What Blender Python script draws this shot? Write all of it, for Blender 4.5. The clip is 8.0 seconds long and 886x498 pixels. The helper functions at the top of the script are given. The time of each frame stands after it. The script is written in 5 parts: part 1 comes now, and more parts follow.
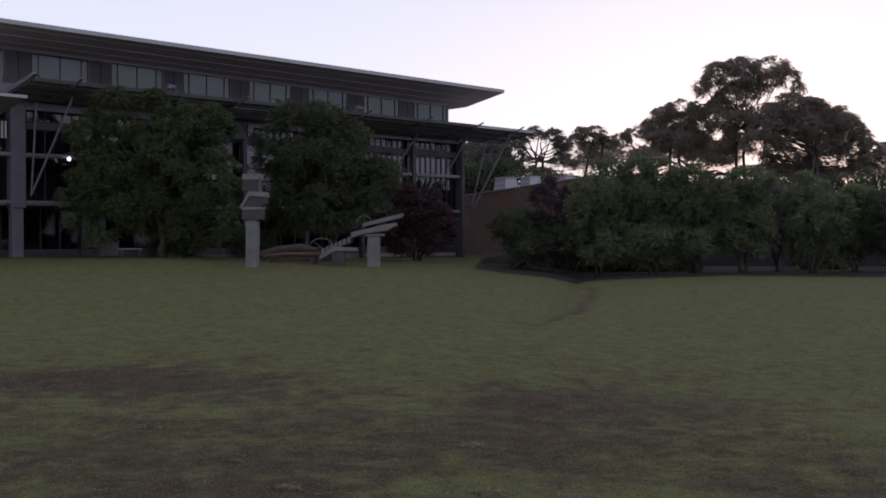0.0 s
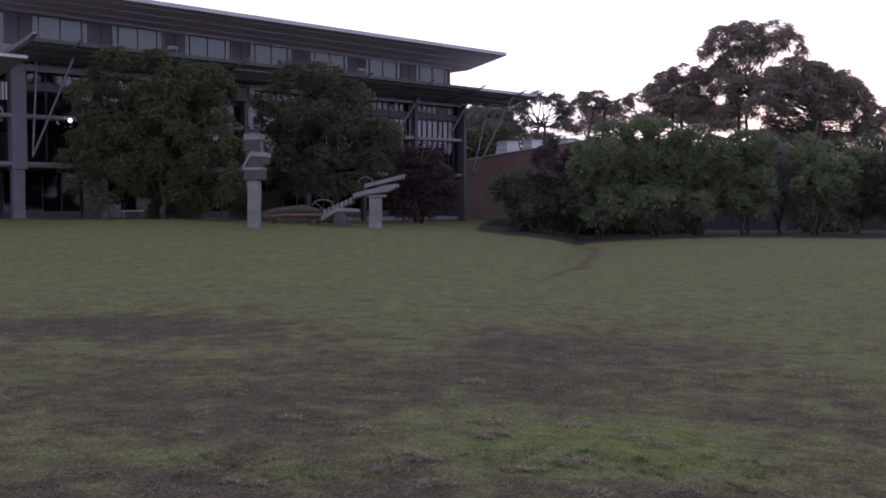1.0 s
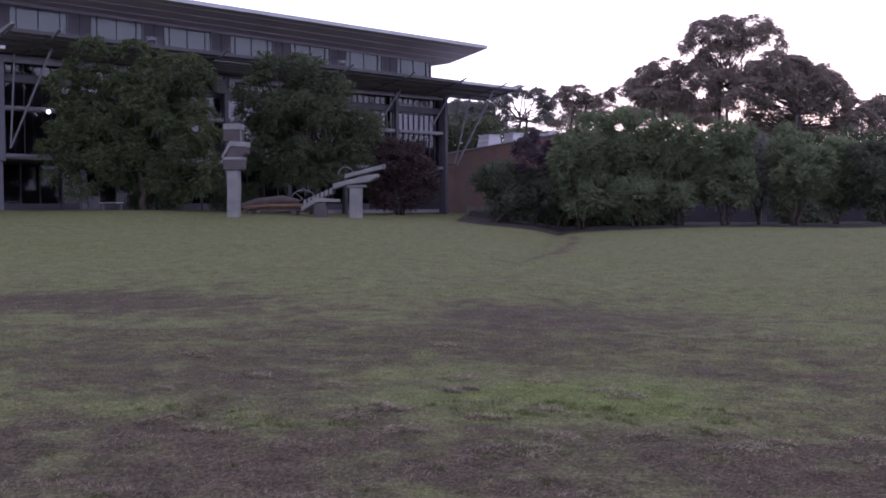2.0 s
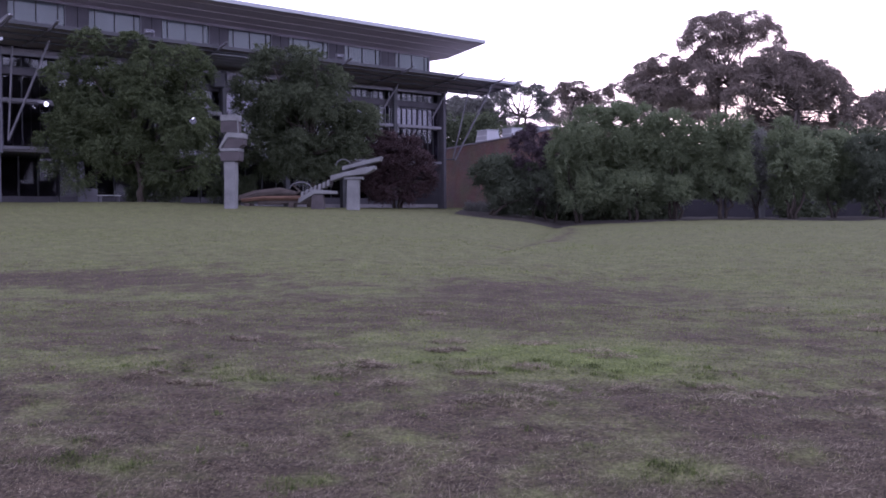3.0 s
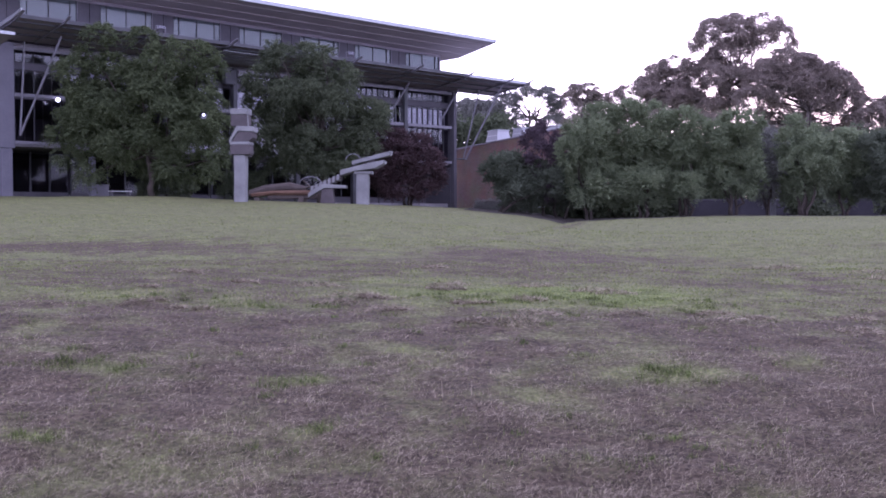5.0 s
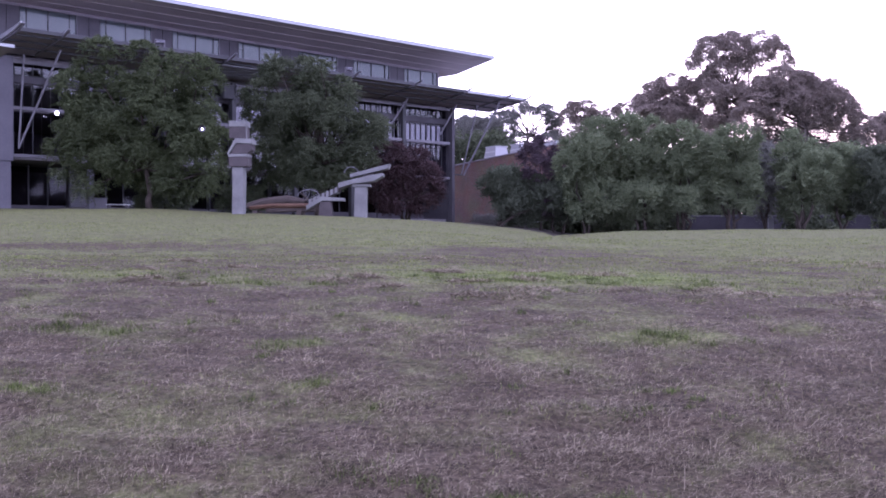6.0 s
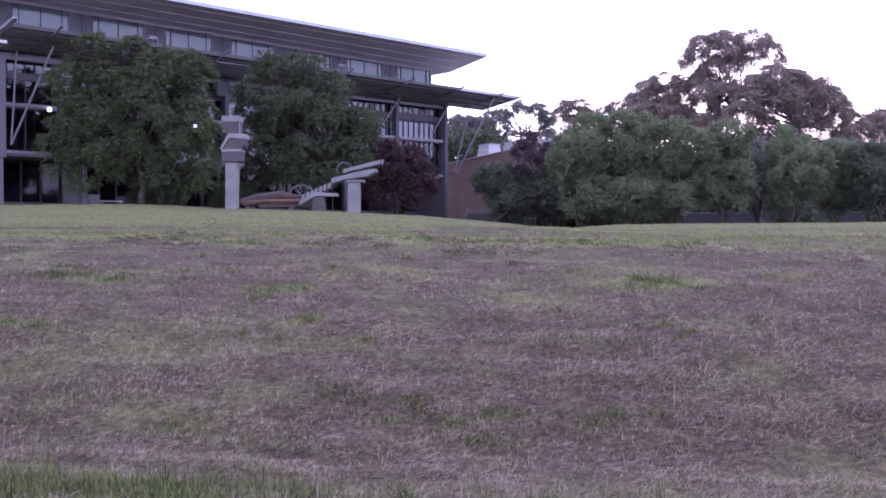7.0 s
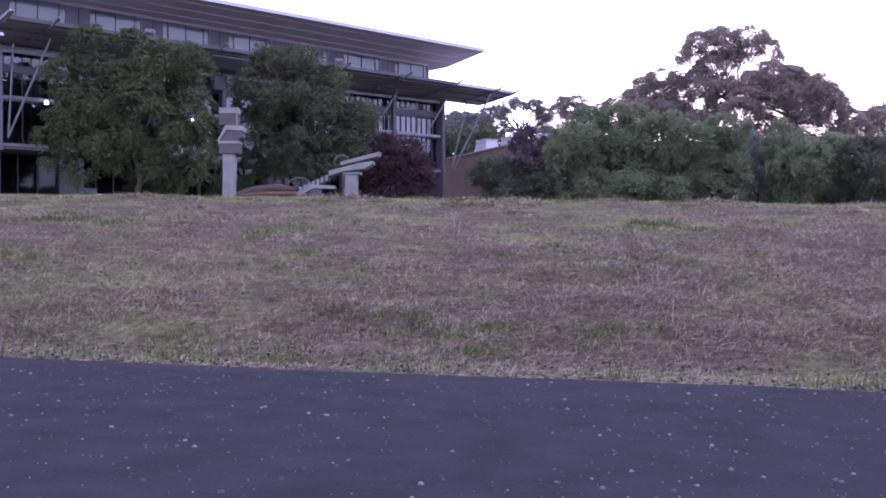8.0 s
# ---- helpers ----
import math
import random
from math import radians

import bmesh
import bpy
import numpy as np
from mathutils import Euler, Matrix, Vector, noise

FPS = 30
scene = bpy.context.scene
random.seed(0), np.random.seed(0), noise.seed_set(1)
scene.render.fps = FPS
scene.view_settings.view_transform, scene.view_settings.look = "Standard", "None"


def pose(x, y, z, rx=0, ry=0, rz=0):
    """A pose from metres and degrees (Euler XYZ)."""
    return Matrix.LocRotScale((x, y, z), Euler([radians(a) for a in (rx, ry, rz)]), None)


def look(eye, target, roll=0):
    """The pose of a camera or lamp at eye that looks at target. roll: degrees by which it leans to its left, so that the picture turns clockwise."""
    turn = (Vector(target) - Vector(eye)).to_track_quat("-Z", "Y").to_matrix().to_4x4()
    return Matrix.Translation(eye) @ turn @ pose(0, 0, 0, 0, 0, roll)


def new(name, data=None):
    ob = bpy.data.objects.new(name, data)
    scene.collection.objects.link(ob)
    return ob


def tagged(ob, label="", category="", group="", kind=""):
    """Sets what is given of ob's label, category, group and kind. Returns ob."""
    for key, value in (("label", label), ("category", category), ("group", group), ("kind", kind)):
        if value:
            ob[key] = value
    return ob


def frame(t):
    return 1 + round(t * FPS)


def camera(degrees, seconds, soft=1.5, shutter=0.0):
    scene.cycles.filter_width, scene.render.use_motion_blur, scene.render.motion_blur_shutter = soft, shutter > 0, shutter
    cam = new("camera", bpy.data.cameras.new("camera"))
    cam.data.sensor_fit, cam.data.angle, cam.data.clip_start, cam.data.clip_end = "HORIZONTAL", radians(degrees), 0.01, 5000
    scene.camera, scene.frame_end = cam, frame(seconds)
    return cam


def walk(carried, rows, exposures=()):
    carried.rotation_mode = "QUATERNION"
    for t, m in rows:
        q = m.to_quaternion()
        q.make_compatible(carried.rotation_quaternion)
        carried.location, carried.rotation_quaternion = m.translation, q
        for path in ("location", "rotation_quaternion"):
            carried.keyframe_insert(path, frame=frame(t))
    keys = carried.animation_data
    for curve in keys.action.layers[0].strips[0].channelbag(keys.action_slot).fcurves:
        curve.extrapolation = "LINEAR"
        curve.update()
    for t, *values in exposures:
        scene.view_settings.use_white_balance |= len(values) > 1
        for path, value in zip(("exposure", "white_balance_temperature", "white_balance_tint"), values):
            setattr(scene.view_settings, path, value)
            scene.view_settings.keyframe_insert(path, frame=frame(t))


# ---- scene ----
cam = camera(44.2, 8.0, soft=1.75)
PATH = [
    (0, (-0.325, 0.026, 3.977), (-0.463, 2.021, 3.961), -0.2),
    (0.5, (-0.348, 0.037, 3.735), (-0.51, 2.029, 3.68), -0.2),
    (1, (-0.306, 0.003, 3.482), (-0.448, 1.997, 3.411), -0.2),
    (1.2, (-0.271, 0.003, 3.375), (-0.374, 1.999, 3.299), -0.2),
    (2.3, (-0.076, 0.002, 2.782), (-0.191, 1.998, 2.712), -0.4),
    (2.5, (-0.053, -0.01, 2.689), (-0.16, 1.986, 2.619), -0.3),
    (3, (0.033, 0.0, 2.458), (-0.08, 1.996, 2.388), -0.3),
    (3.5, (0.102, 0.019, 2.236), (-0.029, 2.014, 2.169), -0.3),
    (4, (0.131, 0.027, 2.027), (0.005, 2.021, 1.959), -0.2),
    (4.5, (0.135, 0.027, 1.805), (0.008, 2.022, 1.74), -0.2),
    (4.7, (0.149, 0.007, 1.727), (0.019, 2.002, 1.666), -0.2),
    (5.8, (0.188, 0.002, 1.266), (0.048, 1.997, 1.247), -0.2),
    (6, (0.172, -0.004, 1.166), (0.041, 1.992, 1.153), -0.1),
    (6.5, (0.179, -0.022, 0.943), (0.045, 1.974, 0.933), -0.2),
    (7, (0.184, -0.05, 0.72), (0.065, 1.946, 0.713), -0.2),
    (7.5, (0.182, -0.055, 0.508), (0.064, 1.941, 0.5), -0.2),
    (8, (0.177, -0.04, 0.274), (0.063, 1.957, 0.268), -0.2),
]
walk(cam, [(t, look(eye, target, roll)) for t, eye, target, roll in PATH],
     exposures=[(0.0, -1.1, 5900, 14), (0.5, -1.0, 5760, 19), (1.0, -0.5, 5590, 24), (1.2, -0.4, 5570, 25), (2.5, 0.05, 5350, 33), (3.5, 0.4, 5290, 36), (4.7, 0.74, 5240, 37), (8.0, 0.86, 5180, 39)])

# ---- world and light: dusk, sun just down behind the trees ----
world = bpy.data.worlds.new("dusk_sky")
scene.world = world
world.use_nodes = True
wn, wl = world.node_tree.nodes, world.node_tree.links
wn.clear()
sky = wn.new("ShaderNodeTexSky")
sky.sky_type = "NISHITA"
sky.sun_disc = False
sky.sun_elevation, sky.sun_rotation = radians(3.0), radians(14.0)
sky.air_density, sky.dust_density = 1.0, 2.0
cloud = wn.new("ShaderNodeMix")
cloud.data_type = "RGBA"
cloud.inputs["Factor"].default_value = 0.8
cloud.inputs["B"].default_value = (10.5, 10.3, 11.2, 1)
wl.new(sky.outputs["Color"], cloud.inputs["A"])
wbg = wn.new("ShaderNodeBackground")
wbg.inputs["Strength"].default_value = 0.12
# clear dusk: brightest along the horizon, dimmer overhead
way = wn.new("ShaderNodeTexCoord")
sep = wn.new("ShaderNodeSeparateXYZ")
wl.new(way.outputs["Generated"], sep.inputs["Vector"])
fall = wn.new("ShaderNodeMapRange")
fall.interpolation_type = "SMOOTHSTEP"
fall.inputs["From Min"].default_value, fall.inputs["From Max"].default_value = 0.0, 0.75
fall.inputs["To Min"].default_value, fall.inputs["To Max"].default_value = 1.85, 0.8
wl.new(sep.outputs["Z"], fall.inputs["Value"])
grade = wn.new("ShaderNodeVectorMath")
grade.operation = "SCALE"
wl.new(cloud.outputs["Result"], grade.inputs[0])
wl.new(fall.outputs["Result"], grade.inputs["Scale"])
wl.new(grade.outputs["Vector"], wbg.inputs["Color"])
wout = wn.new("ShaderNodeOutputWorld")
wl.new(wbg.outputs["Background"], wout.inputs["Surface"])
sun = new("sun", bpy.data.lights.new("sun", "SUN"))
sun.data.energy, sun.data.angle, sun.data.color = 0.5, radians(12), (1.0, 0.82, 0.68)
sun.matrix_world = look((math.sin(radians(14)) * 100, math.cos(radians(14)) * 100, 8), (0, 0, 0))


# ---- materials ----
def material(name, colours, rough=0.8, scale=4.0, fine=40.0, bump=0.2, metal=0.0, island=0.0, spec=0.3, leaf=0.0):
    """Two noises drive a ramp of base colours; fine noise gives the relief. island: how far single pieces differ."""
    m = bpy.data.materials.new(name)
    m.use_nodes = True
    nt = m.node_tree
    nd, ln = nt.nodes, nt.links
    bsdf = nd["Principled BSDF"]
    tc = nd.new("ShaderNodeTexCoord")
    a = nd.new("ShaderNodeTexNoise")
    a.inputs["Scale"].default_value, a.inputs["Detail"].default_value = scale, 6
    b = nd.new("ShaderNodeTexNoise")
    b.inputs["Scale"].default_value, b.inputs["Detail"].default_value = fine, 4
    for k in (a, b):
        ln.new(tc.outputs["Object"], k.inputs["Vector"])
    mixn = nd.new("ShaderNodeMix")
    mixn.inputs["Factor"].default_value = 0.4
    ln.new(a.outputs["Fac"], mixn.inputs["A"])
    ln.new(b.outputs["Fac"], mixn.inputs["B"])
    value = mixn.outputs["Result"]
    if island:
        geo = nd.new("ShaderNodeNewGeometry")
        isl = nd.new("ShaderNodeMix")
        isl.inputs["Factor"].default_value = island
        ln.new(value, isl.inputs["A"])
        ln.new(geo.outputs["Random Per Island"], isl.inputs["B"])
        value = isl.outputs["Result"]
    ramp = nd.new("ShaderNodeValToRGB")
    el = ramp.color_ramp.elements
    lo, hi = (0.2, 0.8) if island else (0.32, 0.68)
    el[0].position, el[1].position = lo, hi
    el[0].color, el[1].color = (*colours[0], 1), (*colours[-1], 1)
    for i, c in enumerate(colours[1:-1]):
        e = el.new(lo + (hi - lo) * (i + 1) / (len(colours) - 1))
        e.color = (*c, 1)
    ln.new(value, ramp.inputs["Fac"])
    ln.new(ramp.outputs["Color"], bsdf.inputs["Base Color"])
    bsdf.inputs["Roughness"].default_value = rough
    bsdf.inputs["Metallic"].default_value = metal
    bsdf.inputs["Specular IOR Level"].default_value = spec
    if bump:
        bp = nd.new("ShaderNodeBump")
        bp.inputs["Strength"].default_value, bp.inputs["Distance"].default_value = bump, 0.02
        ln.new(b.outputs["Fac"], bp.inputs["Height"])
        ln.new(bp.outputs["Normal"], bsdf.inputs["Normal"])
    if leaf:
        tr = nd.new("ShaderNodeBsdfTranslucent")
        ln.new(ramp.outputs["Color"], tr.inputs["Color"])
        mx = nd.new("ShaderNodeMixShader")
        mx.inputs["Fac"].default_value = leaf
        ln.new(bsdf.outputs["BSDF"], mx.inputs[1])
        ln.new(tr.outputs["BSDF"], mx.inputs[2])
        ln.new(mx.outputs["Shader"], nd["Material Output"].inputs["Surface"])
    return m


def glass(name, tint, gloss=0.14):
    """Window glass: a clear tinted sheet with a mirror coat."""
    m = bpy.data.materials.new(name)
    m.use_nodes = True
    nd, ln = m.node_tree.nodes, m.node_tree.links
    nd.remove(nd["Principled BSDF"])
    gl = nd.new("ShaderNodeBsdfGlossy")
    gl.inputs["Roughness"].default_value = 0.03
    tr = nd.new("ShaderNodeBsdfTransparent")
    tr.inputs["Color"].default_value = (*tint, 1)
    mx = nd.new("ShaderNodeMixShader")
    mx.inputs["Fac"].default_value = gloss
    ln.new(tr.outputs["BSDF"], mx.inputs[1])
    ln.new(gl.outputs["BSDF"], mx.inputs[2])
    ln.new(mx.outputs["Shader"], nd["Material Output"].inputs["Surface"])
    tc = nd.new("ShaderNodeTexCoord")
    nz = nd.new("ShaderNodeTexNoise")
    nz.inputs["Scale"].default_value = 0.8
    ln.new(tc.outputs["Object"], nz.inputs["Vector"])
    bp = nd.new("ShaderNodeBump")
    bp.inputs["Strength"].default_value, bp.inputs["Distance"].default_value = 0.15, 0.03
    ln.new(nz.outputs["Fac"], bp.inputs["Height"])
    ln.new(bp.outputs["Normal"], gl.inputs["Normal"])
    return m


def grass_material(name, greens, drys, island=0.0, bump=0.0):
    """Turf whose mix of green and dead grass follows the attribute 'dry' of the mesh."""
    m = bpy.data.materials.new(name)
    m.use_nodes = True
    nd, ln = m.node_tree.nodes, m.node_tree.links
    bsdf = nd["Principled BSDF"]
    bsdf.inputs["Roughness"].default_value = 0.9
    bsdf.inputs["Specular IOR Level"].default_value = 0.1
    at = nd.new("ShaderNodeAttribute")
    at.attribute_name = "dry"
    tc = nd.new("ShaderNodeTexCoord")
    n1 = nd.new("ShaderNodeTexNoise")
    n1.inputs["Scale"].default_value, n1.inputs["Detail"].default_value, n1.inputs["Roughness"].default_value = 2.2, 10, 0.75
    n2 = nd.new("ShaderNodeTexNoise")
    n2.inputs["Scale"].default_value, n2.inputs["Detail"].default_value = 26, 6
    for k in (n1, n2):
        ln.new(tc.outputs["Object"], k.inputs["Vector"])
    vary = n2.outputs["Fac"]
    if island:
        geo = nd.new("ShaderNodeNewGeometry")
        isl = nd.new("ShaderNodeMix")
        isl.inputs["Factor"].default_value = island
        ln.new(vary, isl.inputs["A"])
        ln.new(geo.outputs["Random Per Island"], isl.inputs["B"])
        vary = isl.outputs["Result"]
    ramps = []
    for cols in (greens, drys):
        r = nd.new("ShaderNodeValToRGB")
        r.color_ramp.elements[0].position, r.color_ramp.elements[1].position = (0.25, 0.75) if island else (0.34, 0.66)
        r.color_ramp.elements[0].color, r.color_ramp.elements[1].color = (*cols[0], 1), (*cols[1], 1)
        ln.new(vary, r.inputs["Fac"])
        ramps.append(r)
    add = nd.new("ShaderNodeMath")
    add.operation = "MULTIPLY_ADD"
    ln.new(n1.outputs["Fac"], add.inputs[0])
    add.inputs[1].default_value = 2.1
    ln.new(at.outputs["Fac"], add.inputs[2])
    mr = nd.new("ShaderNodeMapRange")
    mr.interpolation_type = "SMOOTHSTEP"
    mr.inputs["From Min"].default_value, mr.inputs["From Max"].default_value = 1.14, 1.98
    ln.new(add.outputs["Value"], mr.inputs["Value"])
    mix = nd.new("ShaderNodeMix")
    mix.data_type = "RGBA"
    ln.new(mr.outputs["Result"], mix.inputs["Factor"])
    ln.new(ramps[0].outputs["Color"], mix.inputs["A"])
    ln.new(ramps[1].outputs["Color"], mix.inputs["B"])
    # the freshest growth is a fuller green
    fresh = nd.new("ShaderNodeMapRange")
    fresh.inputs["From Min"].default_value, fresh.inputs["From Max"].default_value = -0.02, -0.28
    ln.new(at.outputs["Fac"], fresh.inputs["Value"])
    lush = nd.new("ShaderNodeMix")
    lush.data_type, lush.blend_type = "RGBA", "MULTIPLY"
    lush.inputs["B"].default_value = (0.93, 1.05, 0.8, 1)
    ln.new(fresh.outputs["Result"], lush.inputs["Factor"])
    ln.new(mix.outputs["Result"], lush.inputs["A"])
    # mowing streaks and worn patches, longer across the slope than down it
    mp = nd.new("ShaderNodeMapping")
    mp.inputs["Scale"].default_value = (0.8, 1.0, 1.0)
    ln.new(tc.outputs["Object"], mp.inputs["Vector"])
    n4 = nd.new("ShaderNodeTexNoise")
    n4.inputs["Scale"].default_value, n4.inputs["Detail"].default_value, n4.inputs["Roughness"].default_value = 3.1, 10, 0.75
    ln.new(mp.outputs["Vector"], n4.inputs["Vector"])
    m4 = nd.new("ShaderNodeMapRange")
    m4.inputs["From Min"].default_value, m4.inputs["From Max"].default_value = 0.3, 0.7
    m4.inputs["To Min"].default_value, m4.inputs["To Max"].default_value = 0.6, 1.34
    ln.new(n4.outputs["Fac"], m4.inputs["Value"])
    worn = nd.new("ShaderNodeVectorMath")
    worn.operation = "SCALE"
    ln.new(lush.outputs["Result"], worn.inputs[0])
    ln.new(m4.outputs["Result"], worn.inputs["Scale"])
    ln.new(worn.outputs["Vector"], bsdf.inputs["Base Color"])
    if bump:
        n3 = nd.new("ShaderNodeTexNoise")
        n3.inputs["Scale"].default_value, n3.inputs["Detail"].default_value = 9, 10
        ln.new(tc.outputs["Object"], n3.inputs["Vector"])
        bp = nd.new("ShaderNodeBump")
        bp.inputs["Strength"].default_value, bp.inputs["Distance"].default_value = bump, 0.06
        ln.new(n3.outputs["Fac"], bp.inputs["Height"])
        ln.new(bp.outputs["Normal"], bsdf.inputs["Normal"])
    return m


def brick_material():
    m = bpy.data.materials.new("red_brick")
    m.use_nodes = True
    nd, ln = m.node_tree.nodes, m.node_tree.links
    bsdf = nd["Principled BSDF"]
    bsdf.inputs["Roughness"].default_value = 0.9
    tc = nd.new("ShaderNodeTexCoord")
    sep = nd.new("ShaderNodeSeparateXYZ")
    com = nd.new("ShaderNodeCombineXYZ")
    ln.new(tc.outputs["Object"], sep.inputs["Vector"])
    ln.new(sep.outputs["X"], com.inputs["X"])
    ln.new(sep.outputs["Z"], com.inputs["Y"])
    br = nd.new("ShaderNodeTexBrick")
    br.inputs["Scale"].default_value = 1.0
    br.inputs["Brick Width"].default_value, br.inputs["Row Height"].default_value, br.inputs["Mortar Size"].default_value = 0.24, 0.086, 0.006
    br.inputs["Color1"].default_value, br.inputs["Color2"].default_value, br.inputs["Mortar"].default_value = (0.3, 0.17, 0.14, 1), (0.22, 0.125, 0.105, 1), (0.3, 0.27, 0.25, 1)
    ln.new(com.outputs["Vector"], br.inputs["Vector"])
    nz = nd.new("ShaderNodeTexNoise")
    nz.inputs["Scale"].default_value, nz.inputs["Detail"].default_value = 0.5, 6
    ln.new(tc.outputs["Object"], nz.inputs["Vector"])
    mix = nd.new("ShaderNodeMix")
    mix.data_type, mix.blend_type = "RGBA", "MULTIPLY"
    mix.inputs["Factor"].default_value = 0.6
    ln.new(br.outputs["Color"], mix.inputs["A"])
    ln.new(nz.outputs["Color"], mix.inputs["B"])
    ln.new(mix.outputs["Result"], bsdf.inputs["Base Color"])
    return m


M_TURF = grass_material("turf", ((0.088, 0.092, 0.041), (0.184, 0.185, 0.086)), ((0.046, 0.034, 0.025), (0.115, 0.088, 0.063)), bump=0.9)
M_BLADE = grass_material("grass_blades", ((0.085, 0.095, 0.034), (0.26, 0.27, 0.108)), ((0.118, 0.096, 0.07), (0.38, 0.315, 0.232)), island=0.8)
M_LUSH = grass_material("lush_blades", ((0.042, 0.054, 0.02), (0.165, 0.18, 0.072)), ((0.066, 0.053, 0.038), (0.35, 0.29, 0.205)), island=0.8)
M_ASPHALT = material("asphalt", ((0.0235, 0.0218, 0.0285), (0.0312, 0.0298, 0.038), (0.04, 0.0388, 0.048)), 1.0, 9, 150, 0.25, spec=0.03)
M_CRUMB = material("soil_crumb", ((0.025, 0.022, 0.02), (0.065, 0.056, 0.05), (0.13, 0.115, 0.105)), 0.95, 20, 90, 0, island=0.8)
# litter colour with the shade of the row trees painted in
M_SHADELITTER = material("shaded_leaf_litter", ((0.018, 0.014, 0.012), (0.035, 0.028, 0.024), (0.06, 0.048, 0.04)), 0.95, 3, 30, 0.8)
M_CHIP = material("pale_stone_chip", ((0.04, 0.039, 0.046), (0.048, 0.047, 0.054), (0.058, 0.057, 0.064), (0.075, 0.074, 0.08), (0.15, 0.147, 0.152)), 0.8, 5, 50, 0, island=0.8)
M_CONC = material("pale_concrete", ((0.125, 0.122, 0.125), (0.178, 0.175, 0.178), (0.228, 0.225, 0.225)), 0.85, 1.5, 18, 0.3)
M_CONC_DARK = material("dark_concrete_face", ((0.055, 0.046, 0.05), (0.1, 0.085, 0.088)), 0.9, 2, 20, 0.3)
M_COLUMN = material("grey_column_paint", ((0.125, 0.12, 0.145), (0.18, 0.17, 0.2)), 0.6, 0.7, 14, 0.1)
M_STEEL = material("grey_painted_steel", ((0.16, 0.152, 0.172), (0.225, 0.212, 0.24)), 0.5, 1.5, 25, 0.1)
M_DARKSTEEL = material("dark_steel", ((0.043, 0.042, 0.048), (0.078, 0.077, 0.084)), 0.5, 1.5, 25, 0.1)
M_SOFFIT = material("soffit_sheet", ((0.56, 0.5, 0.52), (0.66, 0.59, 0.61)), 0.7, 0.6, 12, 0.15)
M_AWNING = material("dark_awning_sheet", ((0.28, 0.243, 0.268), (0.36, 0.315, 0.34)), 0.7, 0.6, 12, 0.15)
M_PALEBLIND = material("white_blind", ((0.4, 0.39, 0.42), (0.5, 0.49, 0.52)), 0.8, 0.4, 9, 0.05)
M_ROOF = material("roof_sheet", ((0.3, 0.3, 0.32), (0.42, 0.42, 0.44)), 0.45, 0.6, 12, 0.1, metal=0.4)
M_WALLDARK = material("dark_grey_cladding", ((0.07, 0.064, 0.076), (0.115, 0.106, 0.122)), 0.7, 0.8, 14, 0.1)
M_FENCE = material("dark_weathered_render", ((0.022, 0.02, 0.026), (0.05, 0.045, 0.055)), 0.9, 0.7, 10, 0.2)
M_PANEL = material("grey_wall_panel", ((0.215, 0.188, 0.214), (0.295, 0.26, 0.292)), 0.65, 0.8, 14, 0.1)
M_BLIND = material("pale_blind", ((0.27, 0.268, 0.278), (0.33, 0.328, 0.34)), 0.8, 0.4, 9, 0.05)
M_INSIDE = material("dim_interior", ((0.19, 0.175, 0.19), (0.3, 0.28, 0.29)), 0.9, 0.5, 6, 0)
M_GLASS = glass("tinted_glass", (0.72, 0.75, 0.76), 0.035)
M_GLASSLOW = glass("smoked_glass", (0.5, 0.49, 0.53), 0.018)
M_GLASSDARK = glass("dark_glass", (0.7, 0.69, 0.74), 0.045)
M_BRICK = brick_material()
M_WHITE = material("white_paint", ((0.6, 0.6, 0.6), (0.75, 0.75, 0.75)), 0.5, 1, 20, 0.05)
M_BARK = material("bark", ((0.0322, 0.025, 0.0215), (0.0715, 0.0572, 0.0465)), 0.95, 3, 30, 0.6)
M_GUMBARK = material("pale_gum_bark", ((0.06, 0.048, 0.043), (0.12, 0.1, 0.088)), 0.9, 2, 22, 0.4)
M_LEAF = material("green_leaves", ((0.06, 0.073, 0.04), (0.103, 0.125, 0.064), (0.168, 0.19, 0.09)), 0.7, 0.8, 4, 0, island=0.3, leaf=0.4, spec=0.15)
M_LEAF2 = material("dark_green_leaves", ((0.064, 0.074, 0.047), (0.103, 0.12, 0.073), (0.16, 0.178, 0.102)), 0.7, 0.8, 4, 0, island=0.3, leaf=0.4, spec=0.15)
M_LEAFROW = material("grey_green_leaves", ((0.125, 0.15, 0.09), (0.188, 0.22, 0.13), (0.272, 0.304, 0.176)), 0.7, 0.6, 4, 0, island=0.25, leaf=0.45, spec=0.15)
M_LEAFDULL = material("dull_green_leaves", ((0.15, 0.145, 0.14), (0.215, 0.212, 0.195), (0.295, 0.295, 0.255)), 0.7, 0.6, 4, 0, island=0.35, leaf=0.35, spec=0.15)
M_LEAFDARK = material("deep_green_leaves", ((0.07, 0.082, 0.058), (0.113, 0.13, 0.09), (0.17, 0.19, 0.128)), 0.7, 0.6, 4, 0, island=0.3, leaf=0.4, spec=0.15)
M_LEAFRED = material("dark_red_leaves", ((0.044, 0.029, 0.032), (0.076, 0.046, 0.05), (0.112, 0.065, 0.07)), 0.6, 1.1, 4, 0, island=0.4, leaf=0.2)
M_LEAFPURPLE = material("purple_leaves", ((0.052, 0.037, 0.047), (0.085, 0.06, 0.075), (0.125, 0.09, 0.108)), 0.6, 1.1, 4, 0, island=0.4, leaf=0.2)
